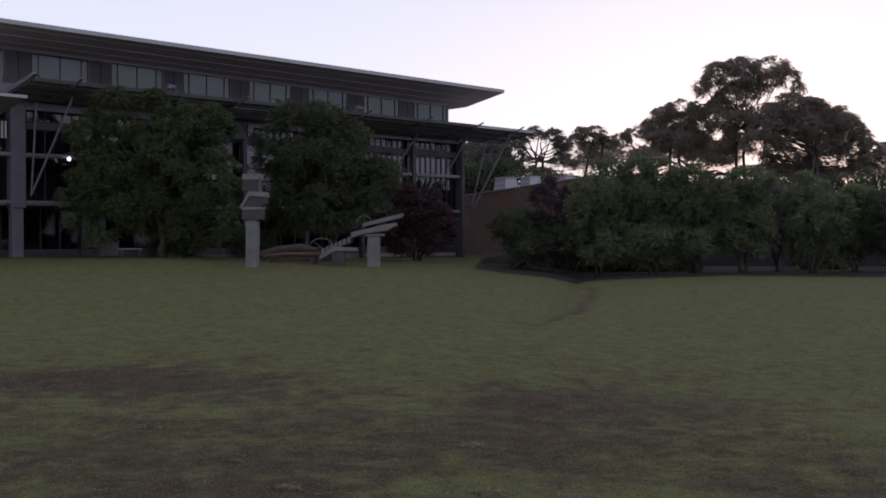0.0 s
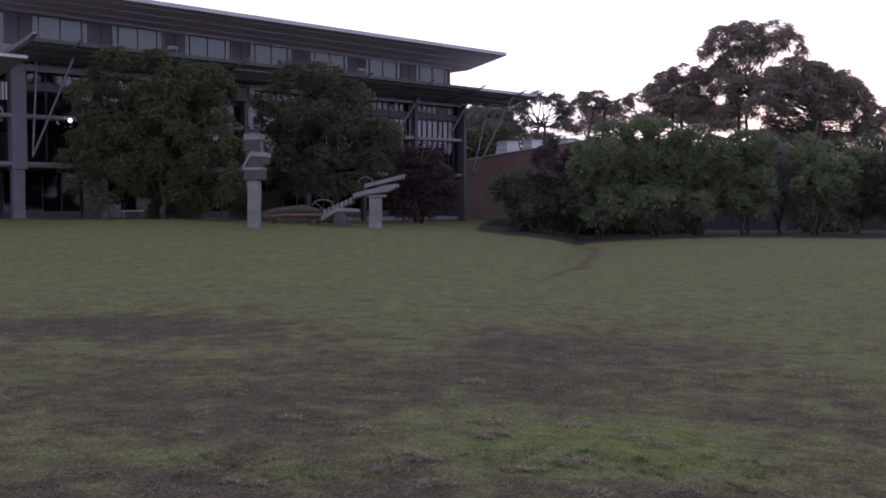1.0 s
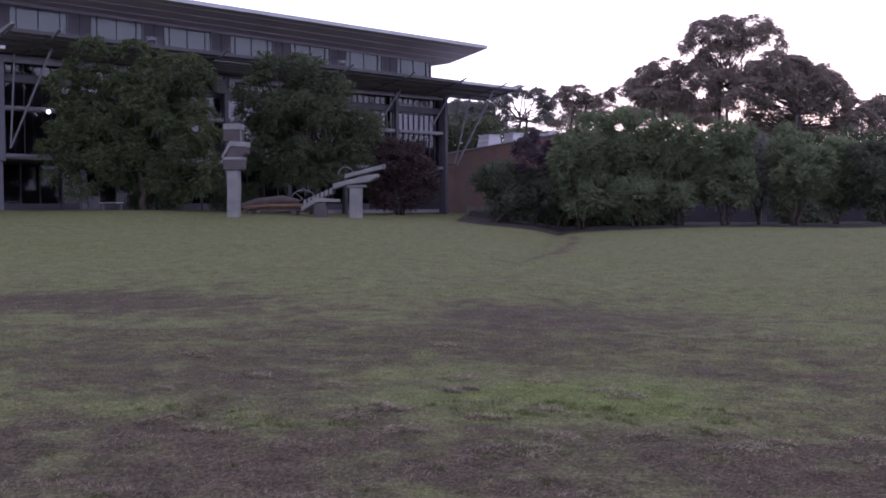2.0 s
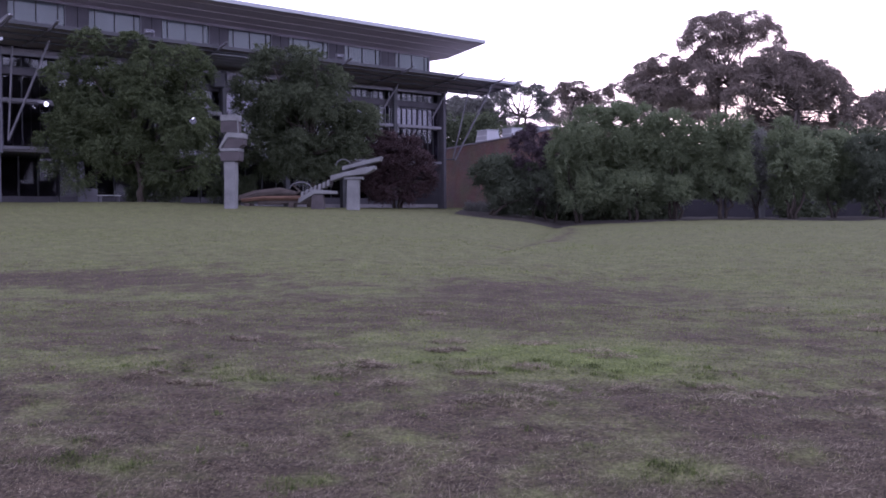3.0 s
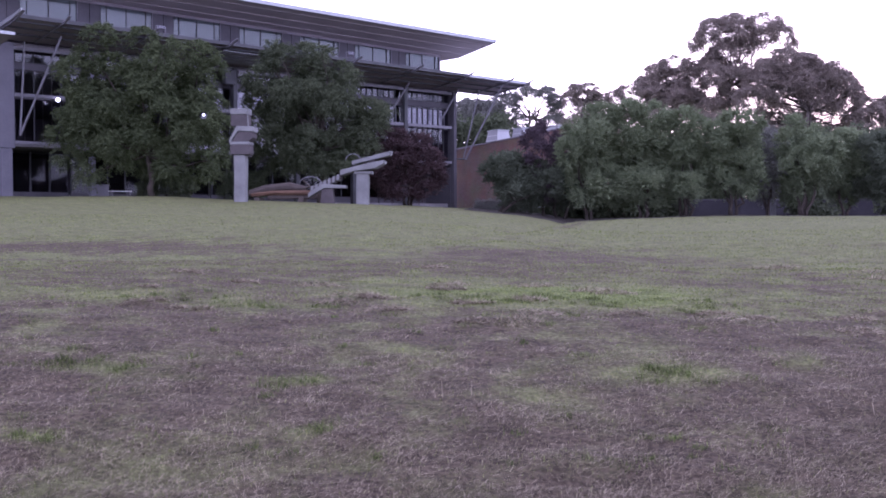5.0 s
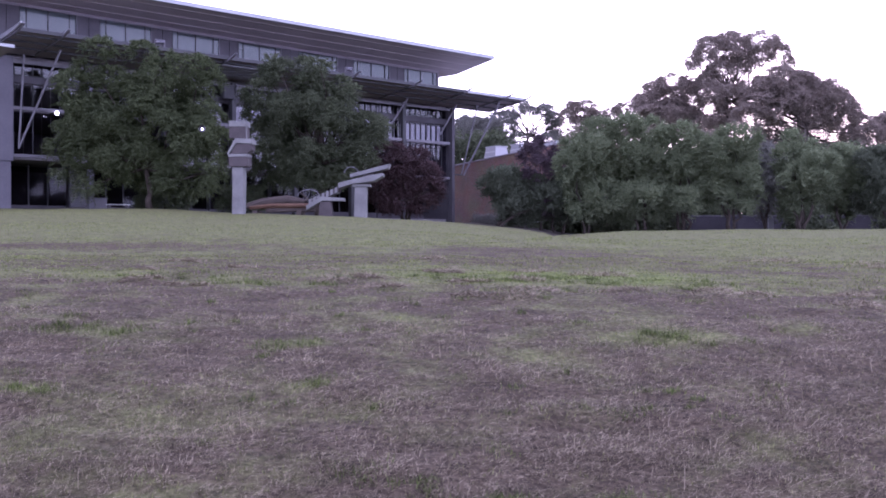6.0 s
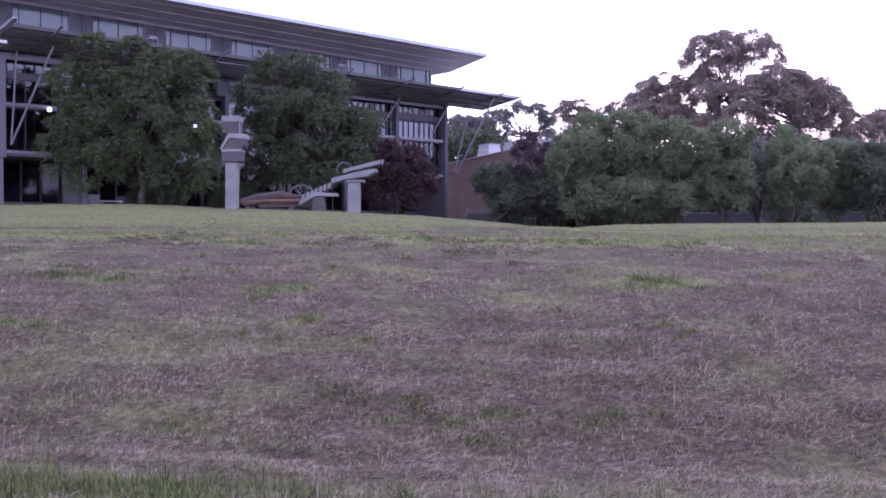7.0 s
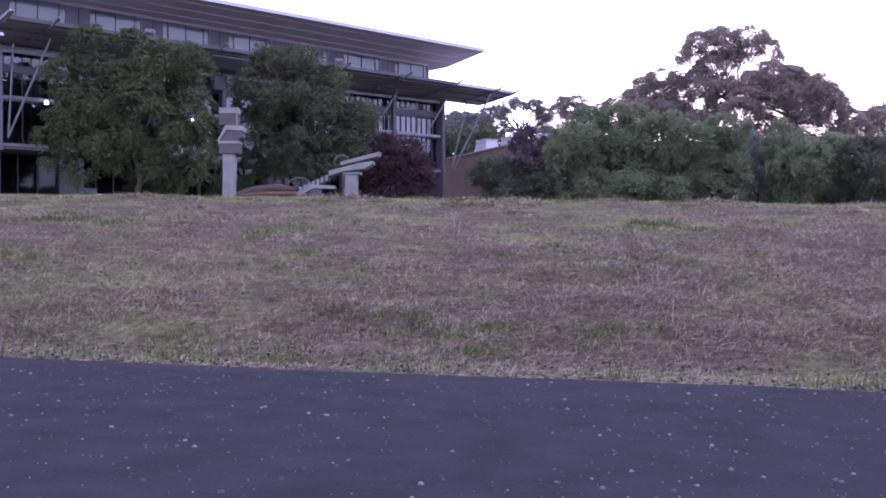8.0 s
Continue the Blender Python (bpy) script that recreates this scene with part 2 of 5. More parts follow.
M_LEAFGUM = material("gum_leaves", ((0.225, 0.185, 0.165), (0.32, 0.268, 0.235), (0.43, 0.37, 0.315)), 0.6, 1.1, 4, 0, island=0.3, leaf=0.55)
M_TIMBER = material("weathered_timber", ((0.05, 0.04, 0.037), (0.1, 0.08, 0.072)), 0.9, 2, 30, 0.4)
M_TIMBERRED = material("split_red_timber", ((0.09, 0.05, 0.035), (0.16, 0.095, 0.065)), 0.9, 2, 30, 0.4)


def glow(name, colour, power):
    m = bpy.data.materials.new(name)
    m.use_nodes = True
    b = m.node_tree.nodes["Principled BSDF"]
    b.inputs["Emission Color"].default_value = (*colour, 1)
    b.inputs["Emission Strength"].default_value = power
    return m


M_LAMP = glow("lamp_glass", (1.0, 0.95, 1.0), 3.5)


# ---- building blocks ----
def part(name, bm, mat, parent=None, label=""):
    me = bpy.data.meshes.new(name)
    bm.to_mesh(me)
    bm.free()
    me.materials.append(mat)
    ob = new(name, me)
    ob.parent = parent
    if label:
        tagged(ob, label)
    return ob


def raw(name, verts, faces, mat, parent=None, label="", smooth=False):
    me = bpy.data.meshes.new(name)
    me.from_pydata([tuple(v) for v in verts] if not isinstance(verts, np.ndarray) else verts.tolist(), [], faces if not isinstance(faces, np.ndarray) else faces.tolist())
    me.materials.append(mat)
    if smooth:
        me.polygons.foreach_set("use_smooth", [True] * len(me.polygons))
    me.update()
    ob = new(name, me)
    ob.parent = parent
    if label:
        tagged(ob, label)
    return ob


def box_bm(lo, hi, bevel=0.0, bm=None):
    own = bm is None
    bm = bm or bmesh.new()
    r = bmesh.ops.create_cube(bm, size=1)
    vs = r["verts"]
    for v in vs:
        for k in range(3):
            v.co[k] = (lo[k] + hi[k]) / 2 + v.co[k] * (hi[k] - lo[k])
    if bevel and own:
        bmesh.ops.bevel(bm, geom=bm.edges[:], offset=bevel, segments=1, affect="EDGES")
    return bm


def prism_bm(section, a, b, axis=0, bevel=0.0):
    """A section (list of 2D points) swept along one axis from a to b."""
    bm = bmesh.new()

    def at(p, s):
        c = list(p)
        c.insert(axis, s)
        return bm.verts.new(c)
    f = bm.faces.new([at(p, a) for p in section])
    g = bmesh.ops.extrude_face_region(bm, geom=[f])
    for v in g["geom"]:
        if isinstance(v, bmesh.types.BMVert):
            v.co[axis] += b - a
    bmesh.ops.recalc_face_normals(bm, faces=bm.faces[:])
    if bevel:
        bmesh.ops.bevel(bm, geom=bm.edges[:], offset=bevel, segments=1, affect="EDGES")
    return bm


def tube_bm(points, radii, sides=8, bm=None):
    """A tapered limb through points."""
    bm = bm or bmesh.new()
    rings = []
    pts = [Vector(p) for p in points]
    for i, p in enumerate(pts):
        way = (pts[min(i + 1, len(pts) - 1)] - pts[max(i - 1, 0)]).normalized()
        side = way.cross(Vector((0.3, 0.9, 0.2))).normalized()
        up = side.cross(way)
        rings.append([bm.verts.new(p + radii[i] * (math.cos(t) * side + math.sin(t) * up)) for t in (2 * math.pi * k / sides for k in range(sides))])
    for r, q in zip(rings, rings[1:]):
        for k in range(sides):
            bm.faces.new((r[k], r[(k + 1) % sides], q[(k + 1) % sides], q[k]))
    bm.faces.new(list(reversed(rings[0])))
    bm.faces.new(rings[-1])
    return bm


def empty(name, m, label, category, group="", kind=""):
    ob = new(name)
    ob.matrix_basis = m
    return tagged(ob, label, category, group, kind)


# ---- ground ----
def vnoise(x, y, scale, seed):
    """Smooth value noise, -1 to 1."""
    x, y = np.asarray(x, float) / scale, np.asarray(y, float) / scale
    xi, yi = np.floor(x), np.floor(y)
    fx, fy = x - xi, y - yi
    fx, fy = fx * fx * (3 - 2 * fx), fy * fy * (3 - 2 * fy)

    def h(a, b):
        v = np.sin(a * 127.1 + b * 311.7 + seed * 74.7) * 43758.5453
        return 2 * (v - np.floor(v)) - 1
    top = h(xi, yi) * (1 - fx) + h(xi + 1, yi) * fx
    bot = h(xi, yi + 1) * (1 - fx) + h(xi + 1, yi + 1) * fx
    return top * (1 - fy) + bot * fy


def smooth(a, b, v):
    s = np.clip((np.asarray(v, float) - a) / (b - a), 0, 1)
    return s * s * (3 - 2 * s)


PATH_EDGE = 2.52


def skew(v):
    """The path runs slightly aslant: shift all that lies near its edge with it."""
    v = np.array(v, float)
    v[:, 1] += (0.055 - 0.045 * np.clip(v[:, 0], -4, 4)) * np.exp(-((v[:, 1] - PATH_EDGE) / 1.5) ** 2)
    return v


def path_z(x):
    return -0.03 - 0.03 * np.clip(x, -6, 6)


def ground_z(x, y):
    """Height of the lawn: a grassy shoulder along the path, a shallow drain behind it, a bank, then a long gentle rise to the mound by the building, with a hollow beside the hedge trees."""
    x, y = np.asarray(x, float), np.asarray(y, float)
    near = np.interp(y, [2.5, 2.56, 2.7, 2.9, 3.1, 3.5, 3.9, 4.3, 4.7, 5.0, 5.3, 5.6, 5.85, 6.4, 7.1, 8.5, 10.3, 12, 15, 18, 21, 26],
                     [-0.045, -0.036, -0.045, -0.08, -0.135, -0.215, -0.265, -0.295, -0.315, -0.3, -0.24, -0.16, -0.085, 0.035, 0.185, 0.42, 0.665, 0.77, 0.845, 0.925, 1.02, 1.14])
    c = x - (0.1 + (y - 34) * 0.096)
    far = np.interp(c, [-34, -22, -16, -11, -6.5, -2, 0, 3.2, 9, 15, 40], [2.9, 2.85, 2.7, 2.55, 2.3, 1.82, 1.5, 1.7, 1.83, 1.83, 1.8])
    s = smooth(18, 60, y)
    s = 0.5 * s + 0.5 * np.clip((y - 21) / 38, 0, 1)
    z = near * (1 - s) + far * s
    z = z + (2.75 - z) * smooth(64, 100, y) * smooth(4, -4, c) + (1.9 - z) * smooth(72, 110, y) * smooth(-4, 4, c)
    z = z - (0.02 + 0.01 * smooth(6, 3, y)) * np.clip(x, -6, 6) * smooth(20, 8, y)
    z = z - 0.14 * np.exp(-(c / 0.5) ** 2) * smooth(30, 38, y) * smooth(70, 60, y)
    z = z + 0.03 * vnoise(x, y, 1.7, 3) * smooth(4, 8, y) + (0.018 * vnoise(x, y * 1.6, 0.45, 5) + 0.012 * vnoise(x, y * 1.8, 0.2, 6)) * smooth(2.75, 3.4, y)
    z = z + 0.05 * vnoise(x, y, 6.5, 8) * smooth(14, 24, y)
    # the lawn dips between the bank's crest and the hollow, and rises further before the building's far bays
    z = z - 0.17 * smooth(14, 24, y) * smooth(52, 34, y) * smooth(-2, 2, x - 0.06 * y)
    z = z + 0.14 * smooth(34, 52, y) * smooth(-14, -20, x) * smooth(100, 64, y)
    z = z - 0.035 * smooth(1.8, 3.4, x) * smooth(8, 11, y)
    return np.where(y < PATH_EDGE - 0.005, path_z(x) - 0.07, z)


# patches of deader or greener turf: x, y, half widths, how much deader
TURF_PATCHES = ((-8.8, 22.2, 2.3, 1.6, 0.95), (-11.5, 21.5, 1.6, 1.0, 0.3), (1.3, 19.2, 2.0, 2.2, 0.32), (-4.2, 16.0, 3.4, 2.6, 0.22), (-7.0, 14.5, 1.6, 1.0, 0.2), (0.85, 12.75, 1.3, 1.0, -1.0), (2.2, 13.0, 3.0, 0.9, -0.25), (-2.5, 12.3, 3.0, 0.6, -0.2), (1.5, 11.9, 0.7, 0.4, -0.6), (-0.2, 11.6, 0.6, 0.3, -0.6), (-0.9, 16.6, 2.4, 1.2, 0.22), (3.1, 12.3, 0.9, 0.6, 0.25), (-3.6, 13.6, 2.0, 0.9, 0.2), (-1.4, 13.6, 0.9, 0.5, -0.3),
                (5.0, 18.2, 1.7, 2.6, -0.18), (-6.5, 18.8, 2.2, 0.7, -0.25), (-2.35, 11.1, 0.75, 0.4, -0.5), (-4.3, 11.5, 0.6, 0.3, -0.35), (2.3, 11.3, 1.2, 0.4, -0.3))
SMALL_PATCHES = ((-3.1, 8.35, 0.5, 0.2, -0.7), (-1.4, 8.2, 0.28, 0.12, -0.55), (1.4, 8.6, 0.4, 0.25, -0.7), (-3.0, 6.85, 0.16, 0.1, -0.7), (-1.16, 7.2, 0.12, 0.08, -0.6), (-0.72, 2.76, 0.1, 0.07, -0.9), (0.92, 2.68, 0.2, 0.06, -0.9),
                 (-0.11, 2.72, 0.1, 0.05, -0.7), (0.5, 2.72, 0.2, 0.05, -0.4), (-1.25, 4.1, 0.8, 0.45, -0.7), (0.3, 4.2, 0.8, 0.4, -0.35))
# the browner line that leads round the toe of the mound into the hollow
BROWN_LINE = ((3.4, 56.0), (3.1, 51.0), (2.35, 43.8), (1.7, 39.5), (0.8, 37.0), (-0.5, 35.0), (-2.0, 33.6))


def brown_line_near(x, y):
    """How near a place is to the browner line, 1 to 0."""
    d = np.full(np.shape(x), 9.0)
    for (ax, ay), (bx, by) in zip(BROWN_LINE, BROWN_LINE[1:]):
        k = np.clip(((x - ax) * (bx - ax) + (y - ay) * (by - ay)) / ((bx - ax) ** 2 + (by - ay) ** 2), 0, 1)
        d = np.minimum(d, np.hypot((x - ax - k * (bx - ax)), (y - ay - k * (by - ay)) * 0.6))
    return np.exp(-(d / 0.42) ** 2) * smooth(33.4, 36.5, y)


def dryness(x, y):
    x, y = np.asarray(x, float), np.asarray(y, float)
    base = np.interp(y + 1.3 * vnoise(x, y, 3.7, 14) * smooth(12, 18, y), [2.6, 3.2, 3.8, 8.6, 10.2, 11.4, 12.5, 15, 20, 23, 26, 30, 40, 80], [0.95, 0.86, 0.82, 0.86, 0.7, 0.57, 0.5, 0.54, 0.42, 0.31, 0.26, 0.1, 0.03, 0.08])
    n = 0.12 * vnoise(x, y, 2.9, 11) + 0.22 * vnoise(x, y, 1.1, 12) + 0.26 * vnoise(x, y, 0.42, 13)
    n = n * np.interp(y, [22, 30], [1, 0.5])
    for px, py, rx, ry, k in TURF_PATCHES + SMALL_PATCHES:
        base = base + k * np.exp(-(((x - px) / rx) ** 2 + ((y - py) / ry) ** 2))
    return np.clip(base + n + 0.55 * brown_line_near(x, y), -0.3, 1.2)


def set_dry(ob, values):
    at = ob.data.attributes.new("dry", "FLOAT", "POINT")
    at.data.foreach_set("value", np.asarray(values, np.float32))


def axis_steps(stops):
    out = []
    for (a, b, n) in stops:
        out += list(np.linspace(a, b, n, endpoint=False))
    return np.array(out + [stops[-1][1]])


def build_ground():
    xs = axis_steps([(-1500, -200, 8), (-200, -60, 12), (-60, -12, 60), (-12, -6, 40), (-6, 6, 130), (6, 12, 40), (12, 60, 60), (60, 200, 12), (200, 1500, 8)])
    ys = axis_steps([(-400, -60, 6), (-60, PATH_EDGE - 0.1, 20), (PATH_EDGE - 0.1, PATH_EDGE + 0.1, 16), (PATH_EDGE + 0.1, 14, 110), (14, 30, 70), (30, 75, 80), (75, 130, 25), (130, 2500, 14)])
    gx, gy = np.meshgrid(xs, ys)
    gz = ground_z(gx, gy)
    v = np.stack([gx.ravel(), gy.ravel(), gz.ravel()], 1)
    nx, ny = len(xs), len(ys)
    i = np.arange(nx * ny).reshape(ny, nx)
    f = np.stack([i[:-1, :-1].ravel(), i[:-1, 1:].ravel(), i[1:, 1:].ravel(), i[1:, :-1].ravel()], 1)
    ob = raw("ground", skew(v), f, M_TURF, smooth=True)
    set_dry(ob, dryness(v[:, 0], v[:, 1]))
    tagged(ob, "mown lawn bank, patches of green and dead brown grass", "lawn", kind="structure")


def build_path():
    xs = np.concatenate([np.linspace(-60, -4, 30, endpoint=False), np.linspace(-4, 4, 200, endpoint=False), np.linspace(4, 60, 31)])
    edge = PATH_EDGE + 0.018 * vnoise(xs, xs * 0, 0.35, 21) + 0.012 * vnoise(xs, xs * 0, 0.09, 22)
    rows = [np.full(len(xs), -2.4), np.full(len(xs), -1.0), np.full(len(xs), 0.8), edge - 0.05, edge, edge + 0.006]
    zs = [0, 0, 0, 0, -0.006, -0.08]
    v = np.concatenate([np.stack([xs, r, path_z(xs) + z], 1) for r, z in zip(rows, zs)])
    n = len(xs)
    f = [(k * n + i, k * n + i + 1, (k + 1) * n + i + 1, (k + 1) * n + i) for k in range(len(rows) - 1) for i in range(n - 1)]
    ob = raw("path", skew(v), f, M_ASPHALT)
    tagged(ob, "dark asphalt path speckled with pale stone chips", "path", kind="structure")
    rng = np.random.default_rng(7)
    verts, faces = [], []
    for _ in range(4200):
        x, y = rng.uniform(-1.6, 1.8), rng.uniform(0.9, 2.56)
        r = 0.0013 * (1 + 3.2 * rng.random() ** 4)
        base = len(verts)
        z = float(path_z(x))
        turn = rng.uniform(0, 6)
        for k in range(6):
            a = turn + 2 * math.pi * k / 6
            verts.append((x + r * math.cos(a) * rng.uniform(0.7, 1.2), y + r * math.sin(a) * rng.uniform(0.7, 1.2), z - 0.001))
        for k in range(6):
            a = turn + 2 * math.pi * k / 6
            verts.append((x + 0.6 * r * math.cos(a) * rng.uniform(0.7, 1.2), y + 0.6 * r * math.sin(a) * rng.uniform(0.7, 1.2), z + r * rng.uniform(0.4, 0.65)))
        faces += [(base + k, base + (k + 1) % 6, base + 6 + (k + 1) % 6, base + 6 + k) for k in range(6)] + [tuple(base + 6 + k for k in range(6))]
    chips = raw("stone_chips", skew(verts), faces, M_CHIP)
    tagged(chips, "pale stone chips set in the asphalt path", "stone chips", kind="stuff")


def strand_mesh(name, x, y, z, length, rise, width, dry, rng, label, category, kind="stuff", mat=M_BLADE):
    """Tapered strands: rise is the angle above the ground; each bends a little at its middle."""
    n = len(x)
    a, b = rng.uniform(0, 2 * math.pi, n), rng.normal(0, 0.5, n)
    flat, up = length * np.cos(rise), length * np.sin(rise)
    dx, dy = np.cos(a), np.sin(a)
    ex, ey = np.cos(a + b), np.sin(a + b)
    sx, sy = -dy * width, dx * width
    root = np.stack([x, y, z], 1)
    side = np.stack([sx, sy, 0.35 * width], 1)
    mid = root + np.stack([dx * flat * 0.5, dy * flat * 0.5, up * 0.62], 1)
    tip = root + np.stack([(dx * 0.5 + ex * 0.5) * flat, (dy * 0.5 + ey * 0.5) * flat, up], 1)
    v = np.empty((n, 5, 3))
    v[:, 0], v[:, 1], v[:, 2], v[:, 3], v[:, 4] = root - side, root + side, mid + 0.8 * side, mid - 0.8 * side, tip
    base = np.arange(n)[:, None] * 5
    ob = raw(name, skew(v.reshape(-1, 3)), (base + np.array([0, 1, 2, 3])).tolist() + (base + np.array([3, 2, 4])).tolist(), mat)
    set_dry(ob, np.repeat(dry, 5))
    return tagged(ob, label, category, kind=kind)


def scatter(bands, rng):
    px, py = [], []
    for y0, y1, dens in bands:
        half = 0.47 * y1 + 0.4
        n = int(dens * (y1 - y0) * 2 * half)
        y = rng.uniform(y0, y1, n)
        px.append(rng.uniform(-1, 1, n) * half - 0.06 * y), py.append(y)
    return np.concatenate(px), np.concatenate(py)


def standing(x, y):
    z = ground_z(x, y) - 0.003
    return np.where(y < PATH_EDGE + 0.03, np.maximum(z, path_z(x) - 0.004), z)


def build_blades():
    rng = np.random.default_rng(3)
    # dead thatch, lying and tangled
    x, y = scatter(((2.5, 2.66, 20000), (2.66, 3.2, 17000), (3.2, 4.0, 13000), (4.0, 5.0, 12000), (5.0, 6.2, 9500), (6.2, 7.5, 5800), (7.5, 9.2, 3200), (9.2, 11.5, 1200), (11.5, 14, 480), (14, 18, 180)), rng)
    dry = dryness(x, y)
    clump = np.clip(vnoise(x, y * 1.9, 0.13, 31) * 0.8 + vnoise(x, y * 2.0, 0.45, 32) * 1.0, -1, 1.2)
    keep = rng.random(len(x)) < (0.78 + 0.5 * clump) * np.interp(y, [8.5, 10, 11], [1, 0.5, 0.3]) ** np.where(dry < 0.68, 1.6, 0.5) * (1 - 0.7 * np.exp(-((y - 3.8) / 0.45) ** 2) * smooth(0.1, -0.5, x)) * (0.1 + 0.9 * smooth(3.0, 3.2, y + 0.06 * vnoise(x, y, 0.25, 33)))
    x, y, dry, clump = x[keep], y[keep], dry[keep], clump[keep]
    n = len(x)
    far = np.interp(y, [2.6, 6, 12, 36], [1, 1.5, 2.2, 4])
    length = rng.uniform(0.016, 0.066, n) * np.interp(y, [2.6, 12, 36], [1, 1.3, 2])
    rise = (np.abs(rng.normal(0.15, 0.22, n)) + 0.18 * np.clip(clump, 0, 1) + np.where(rng.random(n) < 0.07, rng.uniform(0.3, 0.9, n), 0) * smooth(2.85, 3.1, y)) * np.interp(y, [8, 11], [1, 0.6])
    length = np.where(y < 3.2, length * 0.75, length)
    rise = np.where(y < 3.2, rise * 0.45, rise)
    length = np.where(rng.random(n) < 0.012, length * 2.4, length)
    z = standing(x, y) + rng.uniform(0, 0.012, n) * (1 + clump)
    strand_mesh("thatch", x, y, z, length, rise, rng.uniform(0.0004, 0.0009, n) * far, dry * 0.5 + 0.55 + rng.normal(0, 0.2, n), rng, "tangled dead straw-coloured grass lying on the bank", "grass")
    # ragged fringe over the path's edge
    n = 7000
    x, y = rng.uniform(-1.8, 1.9, n), PATH_EDGE + np.abs(rng.normal(0, 0.06, n)) - 0.016 + 0.014 * vnoise(np.linspace(0, 1, n), np.zeros(n), 0.01, 63)
    keep = rng.random(n) < 0.6 + 0.6 * vnoise(x, y, 0.09, 61)
    x, y = x[keep], y[keep]
    n = len(x)
    strand_mesh("edge_fringe", x, y, standing(x, y), rng.uniform(0.008, 0.034, n), np.abs(rng.normal(0.08, 0.14, n)), rng.uniform(0.0005, 0.0011, n), 1.0 + 0.3 * vnoise(x, y, 0.2, 62) + rng.normal(0, 0.2, n), rng,
                "dry grass fringe hanging over the path edge", "grass")
    # living short grass
    x, y = scatter(((2.52, 3.2, 900), (3.2, 5.0, 3600), (5.0, 7.5, 2400), (7.5, 9.5, 1300), (9.5, 11, 1500), (11, 12, 2000), (12, 18, 1200), (18, 26, 350), (26, 38, 120), (38, 52, 30)), rng)
    dry = dryness(x, y)
    keep = rng.random(len(x)) < np.clip(1.05 - 1.15 * dry + 0.5 * vnoise(x, y * 1.5, 0.2, 41), np.interp(y, [8.5, 11], [0.22, 0.55]), 1)
    x, y, dry = x[keep], y[keep], dry[keep]
    n = len(x)
    far = np.interp(y, [2.6, 6, 12, 50], [1, 1.5, 2.6, 7])
    strand_mesh("grass", x, y, standing(x, y), rng.uniform(0.012, 0.04, n) * np.interp(y, [2.6, 8, 10, 14, 50], [1, 1, 0.7, 0.8, 1.6]), rng.normal(0.85, 0.35, n), rng.uniform(0.0006, 0.0014, n) * far,
                dry * np.interp(y, [8.5, 11], [0.6, 0.25]) - np.interp(y, [8.5, 11, 12], [0.25, 0.2, 0.35]) + rng.normal(0, 0.18, n), rng, "short living green grass blades on the lawn", "grass")
    # green tufts
    cx, cy = rng.uniform(-4.5, 4.5, 420), rng.uniform(2.62, 12, 420) ** 1.0
    ok = (np.abs(cx + 0.06 * cy) < 0.47 * cy + 0.3) & (rng.random(420) < np.clip(0.95 - 0.8 * dryness(cx, cy), 0.12, 1))
    cx, cy = np.append(cx[ok], [-0.72, -0.66, -0.62, 0.86, 0.93, 1.0, 1.07, 1.12, -0.08, 0.12, 0.2, -0.45, 0.45, -1.0, -0.95]), np.append(cy[ok], [2.6, 2.63, 2.68, 2.59, 2.6, 2.6, 2.62, 2.61, 2.6, 3.2, 3.3, 2.7, 2.64, 2.62, 2.74])
    for px, py, sx, sy, m in ((-3.09, 8.49, 0.3, 0.1, 16), (-3.5, 8.4, 0.15, 0.06, 8), (-1.52, 8.16, 0.2, 0.08, 12), (1.42, 8.47, 0.22, 0.1, 14), (-2.4, 11.07, 0.5, 0.15, 14), (0.46, 11.9, 0.8, 0.25, 40), (-3.6, 11.5, 0.5, 0.15, 12),
                              (-0.57, 5.81, 0.1, 0.05, 6), (-0.4, 5.5, 0.07, 0.04, 5), (-0.28, 5.71, 0.05, 0.04, 4), (-0.13, 5.5, 0.06, 0.04, 6), (0.1, 5.6, 0.07, 0.04, 6), (0.05, 5.3, 0.1, 0.05, 8), (0.63, 5.56, 0.08, 0.04, 6), (0.85, 5.6, 0.05, 0.04, 3),
                              (-1.1, 5.2, 0.12, 0.08, 7), (1.3, 6.9, 0.3, 0.2, 8), (-3.0, 6.85, 0.1, 0.05, 8), (-1.16, 7.2, 0.08, 0.04, 6), (-1.45, 5.3, 0.15, 0.08, 6)):
        cx, cy = np.append(cx, px + sx * rng.normal(0, 1, m)), np.append(cy, py + sy * rng.normal(0, 1, m))
    per = rng.integers(25, 70, len(cx))
    k = np.repeat(np.arange(len(cx)), per)
    rad = np.repeat(rng.uniform(0.02, 0.075, len(cx)), per)
    x, y = cx[k] + rng.normal(0, 1, len(k)) * rad, cy[k] + rng.normal(0, 1, len(k)) * rad * 0.8
    y = np.maximum(y, PATH_EDGE - 0.01)
    n = len(x)
    strand_mesh("grass_tufts", x, y, standing(x, y), rng.uniform(0.02, 0.06, n), rng.normal(1.0, 0.3, n), rng.uniform(0.0006, 0.0014, n) * np.interp(y, [2.6, 12], [1, 2]),
                -0.35 + rng.normal(0, 0.15, n), rng, "small bright green grass tufts", "grass", mat=M_LUSH)
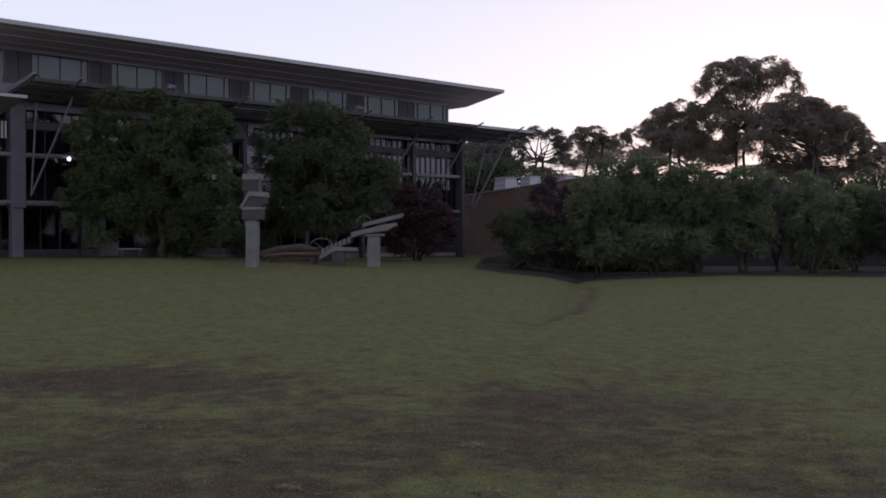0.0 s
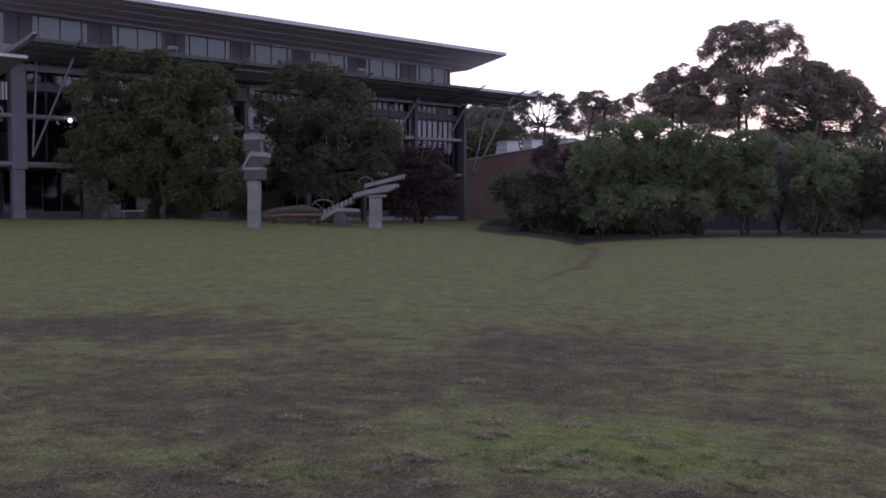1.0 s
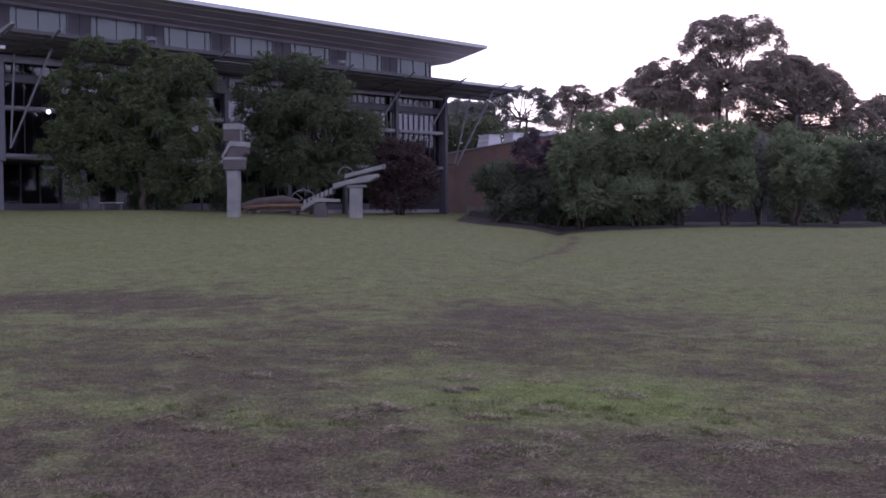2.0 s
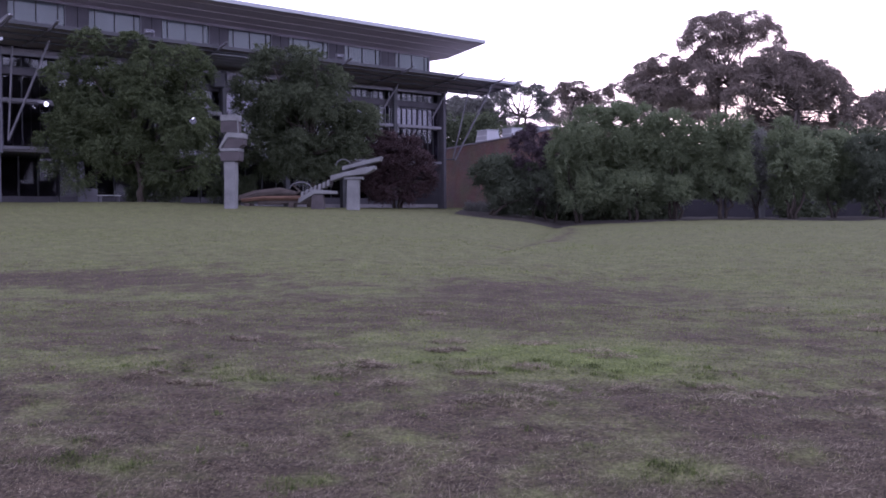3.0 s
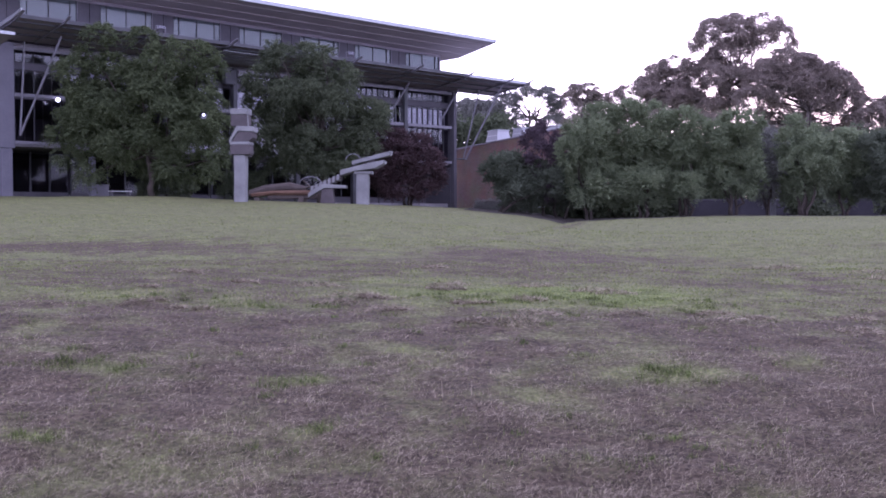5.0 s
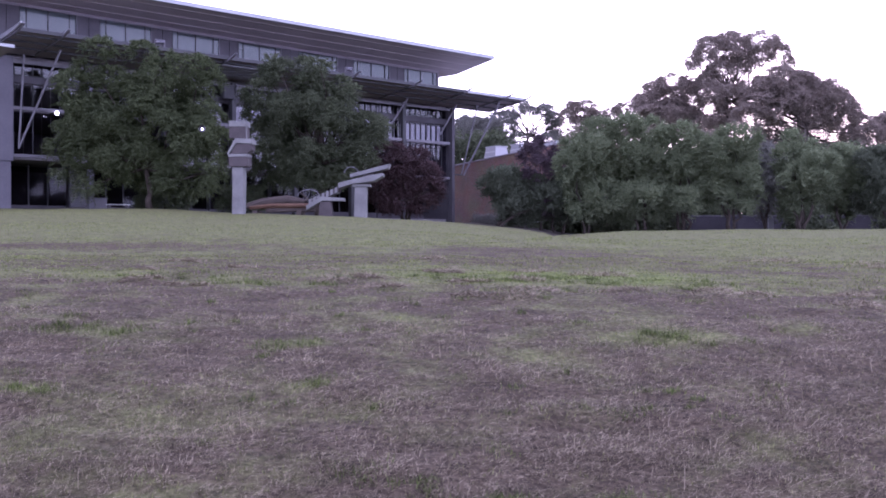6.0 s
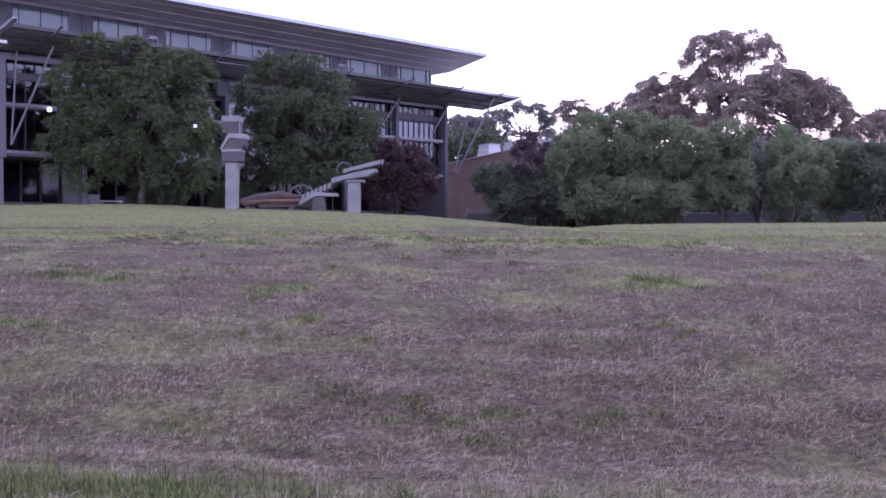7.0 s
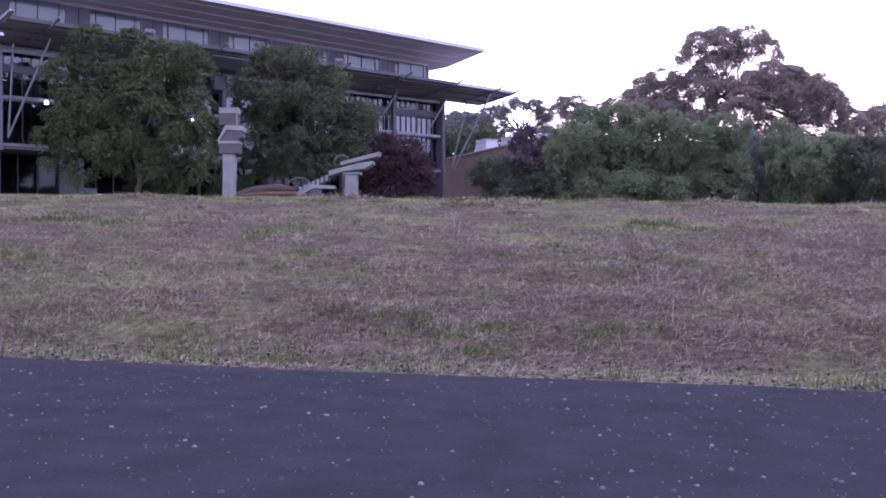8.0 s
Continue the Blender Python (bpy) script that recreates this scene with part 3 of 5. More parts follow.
    # taller grass left uncut along the drain
    hub = np.array([-2.0, -1.85, -1.72, -1.6, -1.48, -1.36, -1.18, -1.1, -1.02, -0.92, -0.84, -0.66, -0.6, -0.42, -0.34, -0.18, 0.02, 0.16, 0.24, 0.4, 0.68, 0.78, 1.1, 1.5])
    m = np.array([26, 26, 22, 20, 20, 14, 24, 30, 28, 25, 20, 15, 14, 10, 10, 8, 7, 13, 13, 6, 9, 7, 6, 7])
    cx = np.repeat(hub, m) + rng.normal(0, 0.07, m.sum())
    cy = 3.98 + 0.3 * rng.normal(0, 1, m.sum())
    per = rng.integers(18, 50, len(cx))
    k = np.repeat(np.arange(len(cx)), per)
    x, y = cx[k] + rng.normal(0, 0.035, len(k)), cy[k] + rng.normal(0, 0.035, len(k))
    tall = np.repeat(rng.uniform(0.3, 1.35, len(cx)) ** 1.5 * np.interp(cx, [-0.8, -0.3], [1, 0.75]), per)
    n = len(x)
    strand_mesh("tall_grass", x, y, standing(x, y), rng.uniform(0.03, 0.11, n) * tall, rng.normal(0.95, 0.45, n), rng.uniform(0.0008, 0.0017, n),
                (np.where(cx < -0.5, -0.15, 0.2) + 0.4 * rng.normal(0, 1, len(cx)))[k] + 0.4 * vnoise(x, y, 0.3, 65) + rng.normal(0, 0.2, n), rng, "taller green grass left uncut along the drain", "grass", mat=M_LUSH)


def dry_stalks():
    """Thin dead seed stalks that stand out of the thatch, in loose groups."""
    rng = np.random.default_rng(37)
    hx, hy = rng.uniform(-2.6, 2.6, 26), rng.uniform(4.9, 8.6, 26)
    k = rng.integers(0, 26, 90)
    x, y = hx[k] + rng.normal(0, 0.16, 90), hy[k] + rng.normal(0, 0.1, 90)
    strand_mesh("dry_stalks", x, y, standing(x, y), rng.uniform(0.07, 0.19, 90), rng.normal(1.15, 0.22, 90), rng.uniform(0.0012, 0.002, 90), np.full(90, 1.2), rng,
                "thin pale dead seed stalks standing in the grass", "grass")


def clippings(x, y, w, seed):
    """A little heap of raked dead grass."""
    rng = np.random.default_rng(seed)
    n = 420
    a, q = rng.uniform(0, 2 * math.pi, n), np.sqrt(rng.random(n))
    px, py = x + w * q * np.cos(a), y + 0.6 * w * q * np.sin(a)
    z = ground_z(px, py) + 0.2 * w * (1 - q ** 2) * rng.random(n)
    strand_mesh("clipping_heap", px, py, z, rng.uniform(0.03, 0.1, n), rng.normal(0.2, 0.25, n), rng.uniform(0.0015, 0.003, n), np.full(n, 1.0) + rng.normal(0, 0.15, n), rng,
                "small heap of dry brown grass clippings", "grass clippings")


def crumbs():
    rng = np.random.default_rng(17)
    verts, faces = [], []
    for i in range(2600):
        x = rng.uniform(-1.7, 1.9)
        y = PATH_EDGE + (rng.normal(0.0, 0.024) if i < 800 else rng.uniform(0, 0.42))
        r = 0.0014 + 0.0055 * rng.random() ** 5
        z = float(max(standing(np.array([x]), np.array([y]))[0], path_z(x))) + r * 0.3
        b = len(verts)
        for q in ((1, 0, 0), (0, 1, 0), (-1, 0, 0), (0, -1, 0), (0, 0, 1), (0, 0, -1)):
            verts.append((x + q[0] * r * rng.uniform(0.7, 1.6), y + q[1] * r * rng.uniform(0.7, 1.4), z + q[2] * r * rng.uniform(0.5, 0.9)))
        faces += [(b + i, b + (i + 1) % 4, b + 4) for i in range(4)] + [(b + (i + 1) % 4, b + i, b + 5) for i in range(4)]
    ob = raw("soil_crumbs", skew(verts), faces, M_CRUMB)
    tagged(ob, "soil crumbs and fine gravel along the ragged path edge", "soil", kind="stuff")


build_ground()
build_path()
build_blades()
dry_stalks()


def build_shaded_litter():
    """Leaf litter under the row of trees, its colour darkened to stand for their shade."""
    xs, ys = np.linspace(-3, 40, 120), np.linspace(65.2, 86, 44)
    gx, gy = np.meshgrid(xs, ys)
    gy = gy + (0.7 * vnoise(gx, gx * 0, 3.1, 51) + 0.3 * vnoise(gx, gx * 0, 0.9, 52)) * smooth(70, 65, gy)
    gz = ground_z(gx, gy) + 0.04 + 0.03 * vnoise(gx, gy, 0.5, 53)
    gz = np.where(gy < ys[0] + 0.25, gz - 0.03, gz)
    nx = len(xs)
    i = np.arange(gx.size).reshape(gx.shape)
    f = np.stack([i[:-1, :-1].ravel(), i[:-1, 1:].ravel(), i[1:, 1:].ravel(), i[1:, :-1].ravel()], 1)
    ob = raw("tree_shade_bed", np.stack([gx.ravel(), gy.ravel(), gz.ravel()], 1), f, M_SHADELITTER, smooth=True)
    tagged(ob, "leaf litter bed under the row of trees, darkened to carry their shade", "garden bed", kind="structure")


build_shaded_litter()
crumbs()
for hx, hy, hw, hs in ((-1.53, 11.66, 0.42, 1), (2.19, 10.4, 0.4, 2), (1.28, 10.82, 0.25, 3), (0.31, 10.73, 0.3, 4), (-1.2, 10.9, 0.3, 5)):
    clippings(hx, hy, hw, hs)
heaps = np.random.default_rng(29)
for hs in range(34):
    hy = 10.2 + 7.5 * heaps.random() ** 1.6
    clippings(heaps.uniform(-0.42, 0.36) * hy, hy, heaps.uniform(0.1, 0.26) * (hy / 11), 10 + hs)

# ---- academic building: u along the front, v out of it, z up ----
# the building's own y axis points inwards
BUILD = Matrix.Translation((-29.08, 62.6, 0)) @ Matrix.Rotation(radians(46.69), 4, "Z")
BAY = 5.107
COLS = [-0.6 + BAY * k for k in range(-2, 8)]
Z0, Z1, Z2, Z3 = 3.0, 6.3, 9.1, 12.0
ZC0, ZC1 = 12.6, 14.82
UL, UR = COLS[0] - 0.4, COLS[-1] + 0.25


def uvbox(u0, u1, v0, v1, z0, z1, bevel=0.0):
    return box_bm((u0, -v1, z0), (u1, -v0, z1), bevel)


def uvtube(pts, r, sides=8):
    return tube_bm([(u, -v, z) for u, v, z in pts], [r] * len(pts), sides)


def uvprism(section, u0, u1, bevel=0.0):
    return prism_bm([(-v, z) for v, z in section], u0, u1, 0, bevel)


def lean(bm, start, per_metre):
    """Lift a long piece by start at u = 0, changing evenly along the front."""
    for q in bm.verts:
        q.co.z += start + per_metre * q.co.x
    return bm


CLER = (0.5, -0.0147)
AWN = (0.27, -0.0075)
EAVE = (-0.1, -0.0083)


def lean_roof(bm):
    for q in bm.verts:
        w = min(max((0.3 - q.co.y) / 4.3, 0), 1)
        q.co.z += w * (EAVE[0] + EAVE[1] * q.co.x) + (1 - w) * (CLER[0] + CLER[1] * q.co.x)
    return bm


def shared(name, ob, m, parent):
    c = new(name, ob.data)
    c.parent = parent
    c.matrix_basis = m
    return c


def build_hall():
    hall = empty("academic_building", BUILD, "three-storey grey steel and glass building with deep eaves", "building")
    # columns
    for k, u in enumerate(COLS):
        if k in (1, 2):
            part("column", uvbox(u - 0.58, u + 0.32, -0.5, 0.18, Z1 - 0.35, Z3 + 0.1, 0.03), M_COLUMN, hall, "wide grey-clad pier")
            part("column_base", uvbox(u - 0.52, u + 0.18, -0.4, 0.12, Z0 - 0.6, Z1 - 0.35, 0.03), M_COLUMN, hall)
        elif k == len(COLS) - 1:
            part("column", uvbox(u - 0.08, u + 0.22, -0.2, 0.25, Z0 - 0.6, Z3, 0.02), M_WALLDARK, hall)
        else:
            part("column", uvbox(u - 0.16, u + 0.16, -0.15, 0.2, Z0 - 0.6, Z3, 0.02), M_COLUMN if k < 4 else M_DARKSTEEL, hall)
    # floor beams, one a bay
    for a, b in zip(COLS, COLS[1:]):
        for z, h in ((Z1, 0.2), (Z2, 0.22), (Z3 - 0.18, 0.18)):
            part("beam", uvbox(a + 0.25, b - 0.22, -0.1, 0.16, z - h / 2, z + h / 2, 0.015), M_STEEL, hall)
    # floor slabs and back wall close the inside
    for z in (Z0 - 0.1, Z1, Z2, Z3 + 0.15):
        part("floor_slab", uvbox(UL, UR - 0.3, -12, -0.55, z - 0.18, z + 0.1), M_INSIDE, hall)
    part("back_wall", uvbox(UL, UR - 0.3, -12.3, -12.0, Z0 - 0.6, ZC1), M_INSIDE, hall)
    part("end_wall", uvbox(UR - 0.3, UR, -12.3, -0.25, Z0 - 0.6, Z3 + 0.2), M_WALLDARK, hall)
    part("end_wall", uvbox(UL - 0.3, UL, -12.3, -0.25, Z0 - 0.6, Z3 + 0.2), M_WALLDARK, hall)
    # glazing: a window a bay and storey, with its panes and mullions
    n = 9
    w = (BAY - 0.1) / n
    for si, (za, zb) in enumerate(((Z1 + 0.12, Z2 - 0.12), (Z2 + 0.12, Z2 + 1.5), (Z2 + 2.04, Z3 - 0.12))):
        first = None
        mull = None
        for a in COLS[:-1]:
            win = part("window", uvbox(a + 0.04, a + BAY - 0.04, -0.58, -0.46, za - 0.06, za - 0.005), M_DARKSTEEL, hall, "dark framed strip window")
            for j in range(n):
                mt = Matrix.Translation((a + 0.05 + j * w, 0, 0))
                if first is None:
                    first = part("pane", uvbox(0.02, w - 0.02, -0.52, -0.5, za, zb), M_GLASSDARK, win, "tinted glass pane")
                    first.matrix_basis = mt
                    first.visible_shadow = False
                    mull = part("mullion", uvbox(-0.02, 0.02, -0.56, -0.42, za + 0.002, zb + 0.05), M_DARKSTEEL, win)
                    mull.matrix_basis = mt
                else:
                    p = shared("pane", first, mt, win)
                    p.visible_shadow = False
                    if a > 24 or si == 2 or j % 3 == 0:
                        shared("mullion", mull, mt, win)
    for a in COLS[:-1]:
        part("spandrel", uvbox(a + 0.02, a + BAY - 0.02, -0.62, -0.44, Z2 + 1.56, Z2 + 1.97, 0.01), M_WALLDARK, hall, "dark band between the window strips")
    # blinds drawn behind the upper panes in part of the bays
    for k, a in enumerate(COLS[:-1]):
        # white sheets of the far bays also stand in for bright sky reflection
        if k in (3, 5, 6, 7, 8):
            part("blind", uvbox(a + 0.2, a + BAY - 0.2, -0.8, -0.76, Z2 + 0.2, Z2 + 1.4), M_WHITE if k > 5 else M_PALEBLIND, hall, "pale blind behind glass")
    # ground floor set back: dark glazed front with doors
    for a in COLS[:-1]:
        part("ground_floor_panel", uvbox(a + 0.05, a + BAY - 0.05, -3.3, -3.2, Z0, Z0 + 0.5, 0.01), M_WALLDARK, hall)
        for j in range(4):
            u = a + 0.1 + j * (BAY - 0.2) / 4
            p = part("pane", uvbox(u + 0.04, u + (BAY - 0.2) / 4 - 0.04, -3.27, -3.24, Z0 + 0.5, Z1 - 0.4), M_GLASSLOW, hall)
            p.visible_shadow = False
            part("mullion", uvbox(u - 0.04, u + 0.04, -3.3, -3.16, Z0 + 0.5, Z1 - 0.3), M_DARKSTEEL, hall)
    # clerestory storey
    for k, a in enumerate([COLS[0] - BAY] + COLS[:-1]):
        u0 = a + 0.88 - 0.016 * max(a, 0)
        part("upper_wall", lean(uvbox(a, min(a + BAY, 34.1), -0.45, -0.3, ZC0 - 0.5, ZC0 + 0.15), *CLER), M_PANEL, hall)
        part("upper_wall", lean(uvbox(a, min(a + BAY, 34.1), -0.45, -0.3, ZC1 - 0.12, ZC1 + 0.3), *CLER), M_PANEL, hall)
        win = part("window", lean(uvbox(u0 + 3.49, u0 + 3.54, -0.42, -0.27, ZC0 + 0.15, ZC1 - 0.12), *CLER), M_STEEL, hall, "strip window with pale blind")
        for wa, wb in ((0.0, 0.42), (0.42, 1.74), (1.74, 3.08), (3.08, 3.5)):
            p = part("pane", lean(uvbox(u0 + wa + 0.035, u0 + wb - 0.01, -0.37, -0.35, ZC0 + 0.15, ZC1 - 0.12), *CLER), M_GLASS, win)
            p.visible_shadow = False
            part("window_frame", lean(uvbox(u0 + wa - 0.015, u0 + wa + 0.03, -0.4, -0.31, ZC0 + 0.15, ZC1 - 0.12), *CLER), M_DARKSTEEL, win)
        part("blind", lean(uvbox(u0, u0 + 3.52, -0.405, -0.385, ZC0 + 0.16, ZC1 - 0.13), *CLER), M_BLIND, win, "pale blind behind glass")
        for j in range(2 if k < len(COLS) - 1 else 0):
            ua = u0 + 3.56 + j * 0.775
            part("wall_panel", lean(uvbox(ua + 0.01, ua + 0.755, -0.45, -0.33, ZC0 + 0.15, ZC1 - 0.12, 0.01), *CLER), M_WALLDARK, hall, "dark grey wall panel")
    part("upper_back_wall", lean(uvbox(UL, 34.1, -9.2, -9.0, ZC0 - 0.5, ZC1 + 0.3), *CLER), M_INSIDE, hall)
    part("upper_end_wall", lean(uvbox(34.1, 34.25, -9.2, -0.45, ZC0 - 0.5, ZC1 + 0.2), *CLER), M_PANEL, hall)
    # main roof: sheets that rise to the front eave
    span = [UL - 1.0 + i * (36.0 - UL + 1.0) / 8 for i in range(9)]
    for a, b in zip(span, span[1:]):
        part("roof", lean_roof(uvprism([(4.0, 15.98), (4.0, 16.16), (-10.5, 15.0), (-10.5, 14.85), (-0.3, 14.88)], a + 0.004, b - 0.004)), M_SOFFIT, hall, "ribbed sheet-metal roof soffit")
        part("roof_sheet", lean_roof(uvprism([(4.05, 16.17), (4.05, 16.2), (-10.5, 15.04), (-10.5, 15.01)], a, b)), M_ROOF, hall)
    part("fascia", lean_roof(uvprism([(4.0, 15.93), (4.07, 15.95), (4.07, 16.19), (4.0, 16.165)], UL - 1.0, 36.05)), M_ROOF, hall, "thin pale metal eave edge")
    part("fascia", lean_roof(uvprism([(4.0, 15.95), (4.0, 16.19), (-10.5, 15.03), (-10.5, 14.83), (-0.3, 14.85)], 36.0, 36.06)), M_SOFFIT, hall)
    for i in range(3):
        v = 3.2 - i * 1.3
        z = 14.88 + (v + 0.3) / 4.3 * 1.1
        part("soffit_batten", lean_roof(uvbox(UL - 1, 35.9, v - 0.05, v + 0.05, z - 0.015, z + 0.01)), M_SOFFIT, hall)
    # lower awning
    tips = [-1.6, 1.0, 6.4, 11.9, 16.5, 21.9, 27.6, 32.8, 37.3, 39.4]
    sec = [(-0.2, 12.05), (4.0, 12.62), (4.0, 12.78), (-0.2, 12.3)]
    bounds = [-1.7, 3.5, 8.6, 13.7, 18.8, 23.9, 29.0, 33.0, 39.6]
    for i, (a, b) in enumerate(zip(bounds, bounds[1:])):
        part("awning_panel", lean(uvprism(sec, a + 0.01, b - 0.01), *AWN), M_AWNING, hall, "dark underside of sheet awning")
        part("awning_sheet", lean(uvprism([(4.06, 12.79), (4.06, 12.82), (-0.2, 12.34), (-0.2, 12.31)], a, b), *AWN), M_ROOF if i == 7 else M_WALLDARK, hall)
        part("awning_fascia", lean(uvprism([(4.0, 12.6), (4.07, 12.61), (4.07, 12.785), (4.0, 12.78)], a, b), *AWN), M_ROOF if i == 7 else M_DARKSTEEL, hall)
    for u in tips:
        part("rafter", lean(uvprism([(0.1, 11.98), (4.0, 12.5), (5.0, 12.86), (5.0, 12.92), (4.0, 12.62), (0.1, 12.06)], u - 0.07, u + 0.07), *AWN), M_STEEL, hall, "steel rafter with upturned tip")
    for v in (1.2, 2.4, 3.5):
        z = 12.05 + (v + 0.2) / 4.2 * 0.57
        part("purlin", lean(uvbox(-1.7, 39.6, v - 0.06, v + 0.06, z - 0.1, z - 0.003), *AWN), M_DARKSTEEL, hall)
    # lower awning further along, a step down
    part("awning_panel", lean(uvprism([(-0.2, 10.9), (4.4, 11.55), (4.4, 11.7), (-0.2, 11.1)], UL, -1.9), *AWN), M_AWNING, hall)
    part("awning_fascia", lean(uvprism([(4.4, 11.54), (4.47, 11.55), (4.47, 11.72), (4.4, 11.71)], UL, -1.9), *AWN), M_ROOF, hall)
    part("awning_end", lean(uvprism([(-0.2, 12.0), (4.1, 12.6), (5.0, 12.86), (5.0, 12.96), (4.0, 12.8), (-0.2, 12.32)], -1.8, -1.71), *AWN), M_ROOF, hall, "pale metal end of awning")
    # struts and rods
    for a, b, r in (((0.0, 0.25, 6.75), (1.7, 2.2, 12.45), 0.07), ((-0.03, 0.3, 6.7), (0.25, 0.4, 12.25), 0.06),
                    ((28.5, 0.25, 10.0), (29.5, 1.2, 12.17), 0.07), ((33.7, 0.25, 9.7), (34.7, 1.2, 12.1), 0.07),
                    ((36.4, 0.2, 6.6), (37.2, 3.6, 12.4), 0.075), ((36.15, 0.2, 6.66), (36.6, 1.6, 12.15), 0.06),
                    ((30.6, 0.4, 7.0), (31.9, 0.4, 8.8), 0.07), ((30.2, 0.4, 7.4), (30.9, 0.4, 8.9), 0.05),
                    ((23.3, 0.25, 10.0), (24.3, 1.2, 12.2), 0.06)):
        part("strut", uvtube([a, b], r), M_STEEL, hall, "slanting steel strut")
    part("strut_arm", uvtube([(35.0, 0.0, 6.62), (36.45, 0.2, 6.62)], 0.05), M_DARKSTEEL, hall, "dark steel arm that holds the struts")
    # sunshade blades in the middle bay
    for i in range(4):
        part("sunshade_blade", lean(uvprism([(1.0 + i * 0.6, 12.02 + i * 0.09), (1.5 + i * 0.6, 12.1 + i * 0.09), (1.5 + i * 0.6, 12.14 + i * 0.09), (1.0 + i * 0.6, 12.06 + i * 0.09)], 11.9, 16.4), *AWN), M_ROOF, hall, "pale metal sunshade blade")
    part("column_head", uvbox(13.85, 14.72, -0.15, 0.3, 10.85, 11.85, 0.06), M_DARKSTEEL, hall, "dark box head of the column")
    part("duct_end", uvtube([(15.06, -0.3, 11.55), (15.06, 0.34, 11.55)], 0.25, 16), M_STEEL, hall, "round pale duct end")
    # railing slats at the far bay
    for i in range(7):
        part("slat", uvbox(-2.6 + i * 0.2, -2.5 + i * 0.2, -0.2, -0.12, 10.0, 11.0), M_WHITE, hall, "pale upright slat")
    return hall


build_hall()


def uvz(u, v, z):
    return BUILD @ Vector((u, -v, z))


def floodlight(u, v, z):
    p = uvz(u, v, z)
    ob = empty("floodlight", Matrix.Translation(p) @ Matrix.Rotation(radians(46.69), 4, "Z"), "small pale floodlight box on the awning edge", "floodlight", "floodlights on the awning")
    part("housing", box_bm((-0.3, -0.12, 0.05), (0.3, 0.12, 0.26), 0.03), M_STEEL, ob)
    part("bracket", box_bm((-0.32, -0.03, -0.16), (-0.27, 0.03, 0.18), 0.005), M_STEEL, ob)
    part("bracket", box_bm((0.27, -0.03, -0.16), (0.32, 0.03, 0.18), 0.005), M_STEEL, ob)
    part("lens", box_bm((-0.26, -0.14, 0.07), (0.26, -0.121, 0.24), 0.004), M_GLASSDARK, ob)


floodlight(7.1, 4.0, 13.2)
floodlight(21.6, 4.0, 13.09)


def wall_lamp(u, v, z, r):
    p = uvz(u, v, z)
    ob = empty("wall_lamp", Matrix.Translation(p) @ Matrix.Rotation(radians(46.69), 4, "Z"), "lit round wall lamp shining white", "lamp", "lit lamps on the building")
    bm = bmesh.new()
    bmesh.ops.create_uvsphere(bm, u_segments=16, v_segments=10, radius=r)
    for q in bm.verts:
        q.co.y *= 0.6
    part("globe", bm, M_LAMP, ob, "glowing white globe")
    bm = bmesh.new()
    bmesh.ops.create_cone(bm, cap_ends=True, segments=14, radius1=r * 0.7, radius2=r * 0.5, depth=0.9, matrix=Matrix.Translation((0, 0.45 + r * 0.4, 0)) @ Matrix.Rotation(radians(90), 4, "X"))
    part("bracket", bm, M_DARKSTEEL, ob)


wall_lamp(2.25, 0.35, 8.95, 0.13)
wall_lamp(12.15, 0.35, 8.68, 0.075)


# ---- brick wing beside the hall ----
def build_brick_wing():
    a, b = Vector((-6.2, 97.5, 0)), Vector((4.6, 80.3, 0))
    run = (b - a).length
    ang = math.atan2(b.y - a.y, b.x - a.x)
    wing = empty("brick_wing", Matrix.Translation(a) @ Matrix.Rotation(ang, 4, "Z"), "low red-brown brick wing with pale metal roof edge", "building")
    part("wall", lean(box_bm((0, 0, 1.2), (run, 0.35, 7.75), 0.01), 0, 0.037), M_BRICK, wing, "red-brown brick wall")
    part("wall", box_bm((run - 0.35, 0.36, 1.2), (run, 6, 8.45), 0.01), M_BRICK, wing)
    part("wall", box_bm((0, 0.36, 1.2), (0.35, 6, 7.75), 0.01), M_BRICK, wing)
    part("parapet_cap", lean(box_bm((-0.05, -0.08, 7.753), (run + 0.05, 0.45, 7.86), 0.02), 0, 0.037), M_PANEL, wing, "grey metal parapet cap")
    part("roof", box_bm((0.36, 0.46, 7.4), (run - 0.36, 6, 7.6)), M_ROOF, wing)
    return wing, run, ang, a


WING, WRUN, WANG, WA = build_brick_wing()


def skylight(s, depth, w, h, d):
    p = Matrix.Translation(WA) @ Matrix.Rotation(WANG, 4, "Z") @ Matrix.Translation((s, depth, 7.602))
    ob = empty("roof_skylight", p, "pale metal rooflight box with sloping sides", "skylight", "rooflights on the brick wing")
    bm = bmesh.new()
    bmesh.ops.create_cube(bm, size=1)
    for v in bm.verts:
        top = v.co.z > 0
        v.co.x *= w * (0.72 if top else 1)
        v.co.y *= d * (0.7 if top else 1)
        v.co.z = h if top else 0.0
    bmesh.ops.bevel(bm, geom=bm.edges[:], offset=0.03, segments=1, affect="EDGES")
    part("curb", bm, M_PALEBLIND, ob, "pale sheet-metal body")
    part("cap", box_bm((-w * 0.4, -d * 0.38, h + 0.002), (w * 0.4, d * 0.38, h + 0.1), 0.02), M_ROOF, ob)
    for i in range(3):
        f = (i + 1) / 4
        e = 1 - 0.3 * f
        part("louvre", box_bm((-w * 0.5 * e + 0.06, -d * 0.5 * e - 0.03, h * f - 0.03), (w * 0.5 * e - 0.06, -d * 0.5 * e + 0.03, h * f + 0.03), 0.008), M_WHITE, ob, "pale louvre blade")


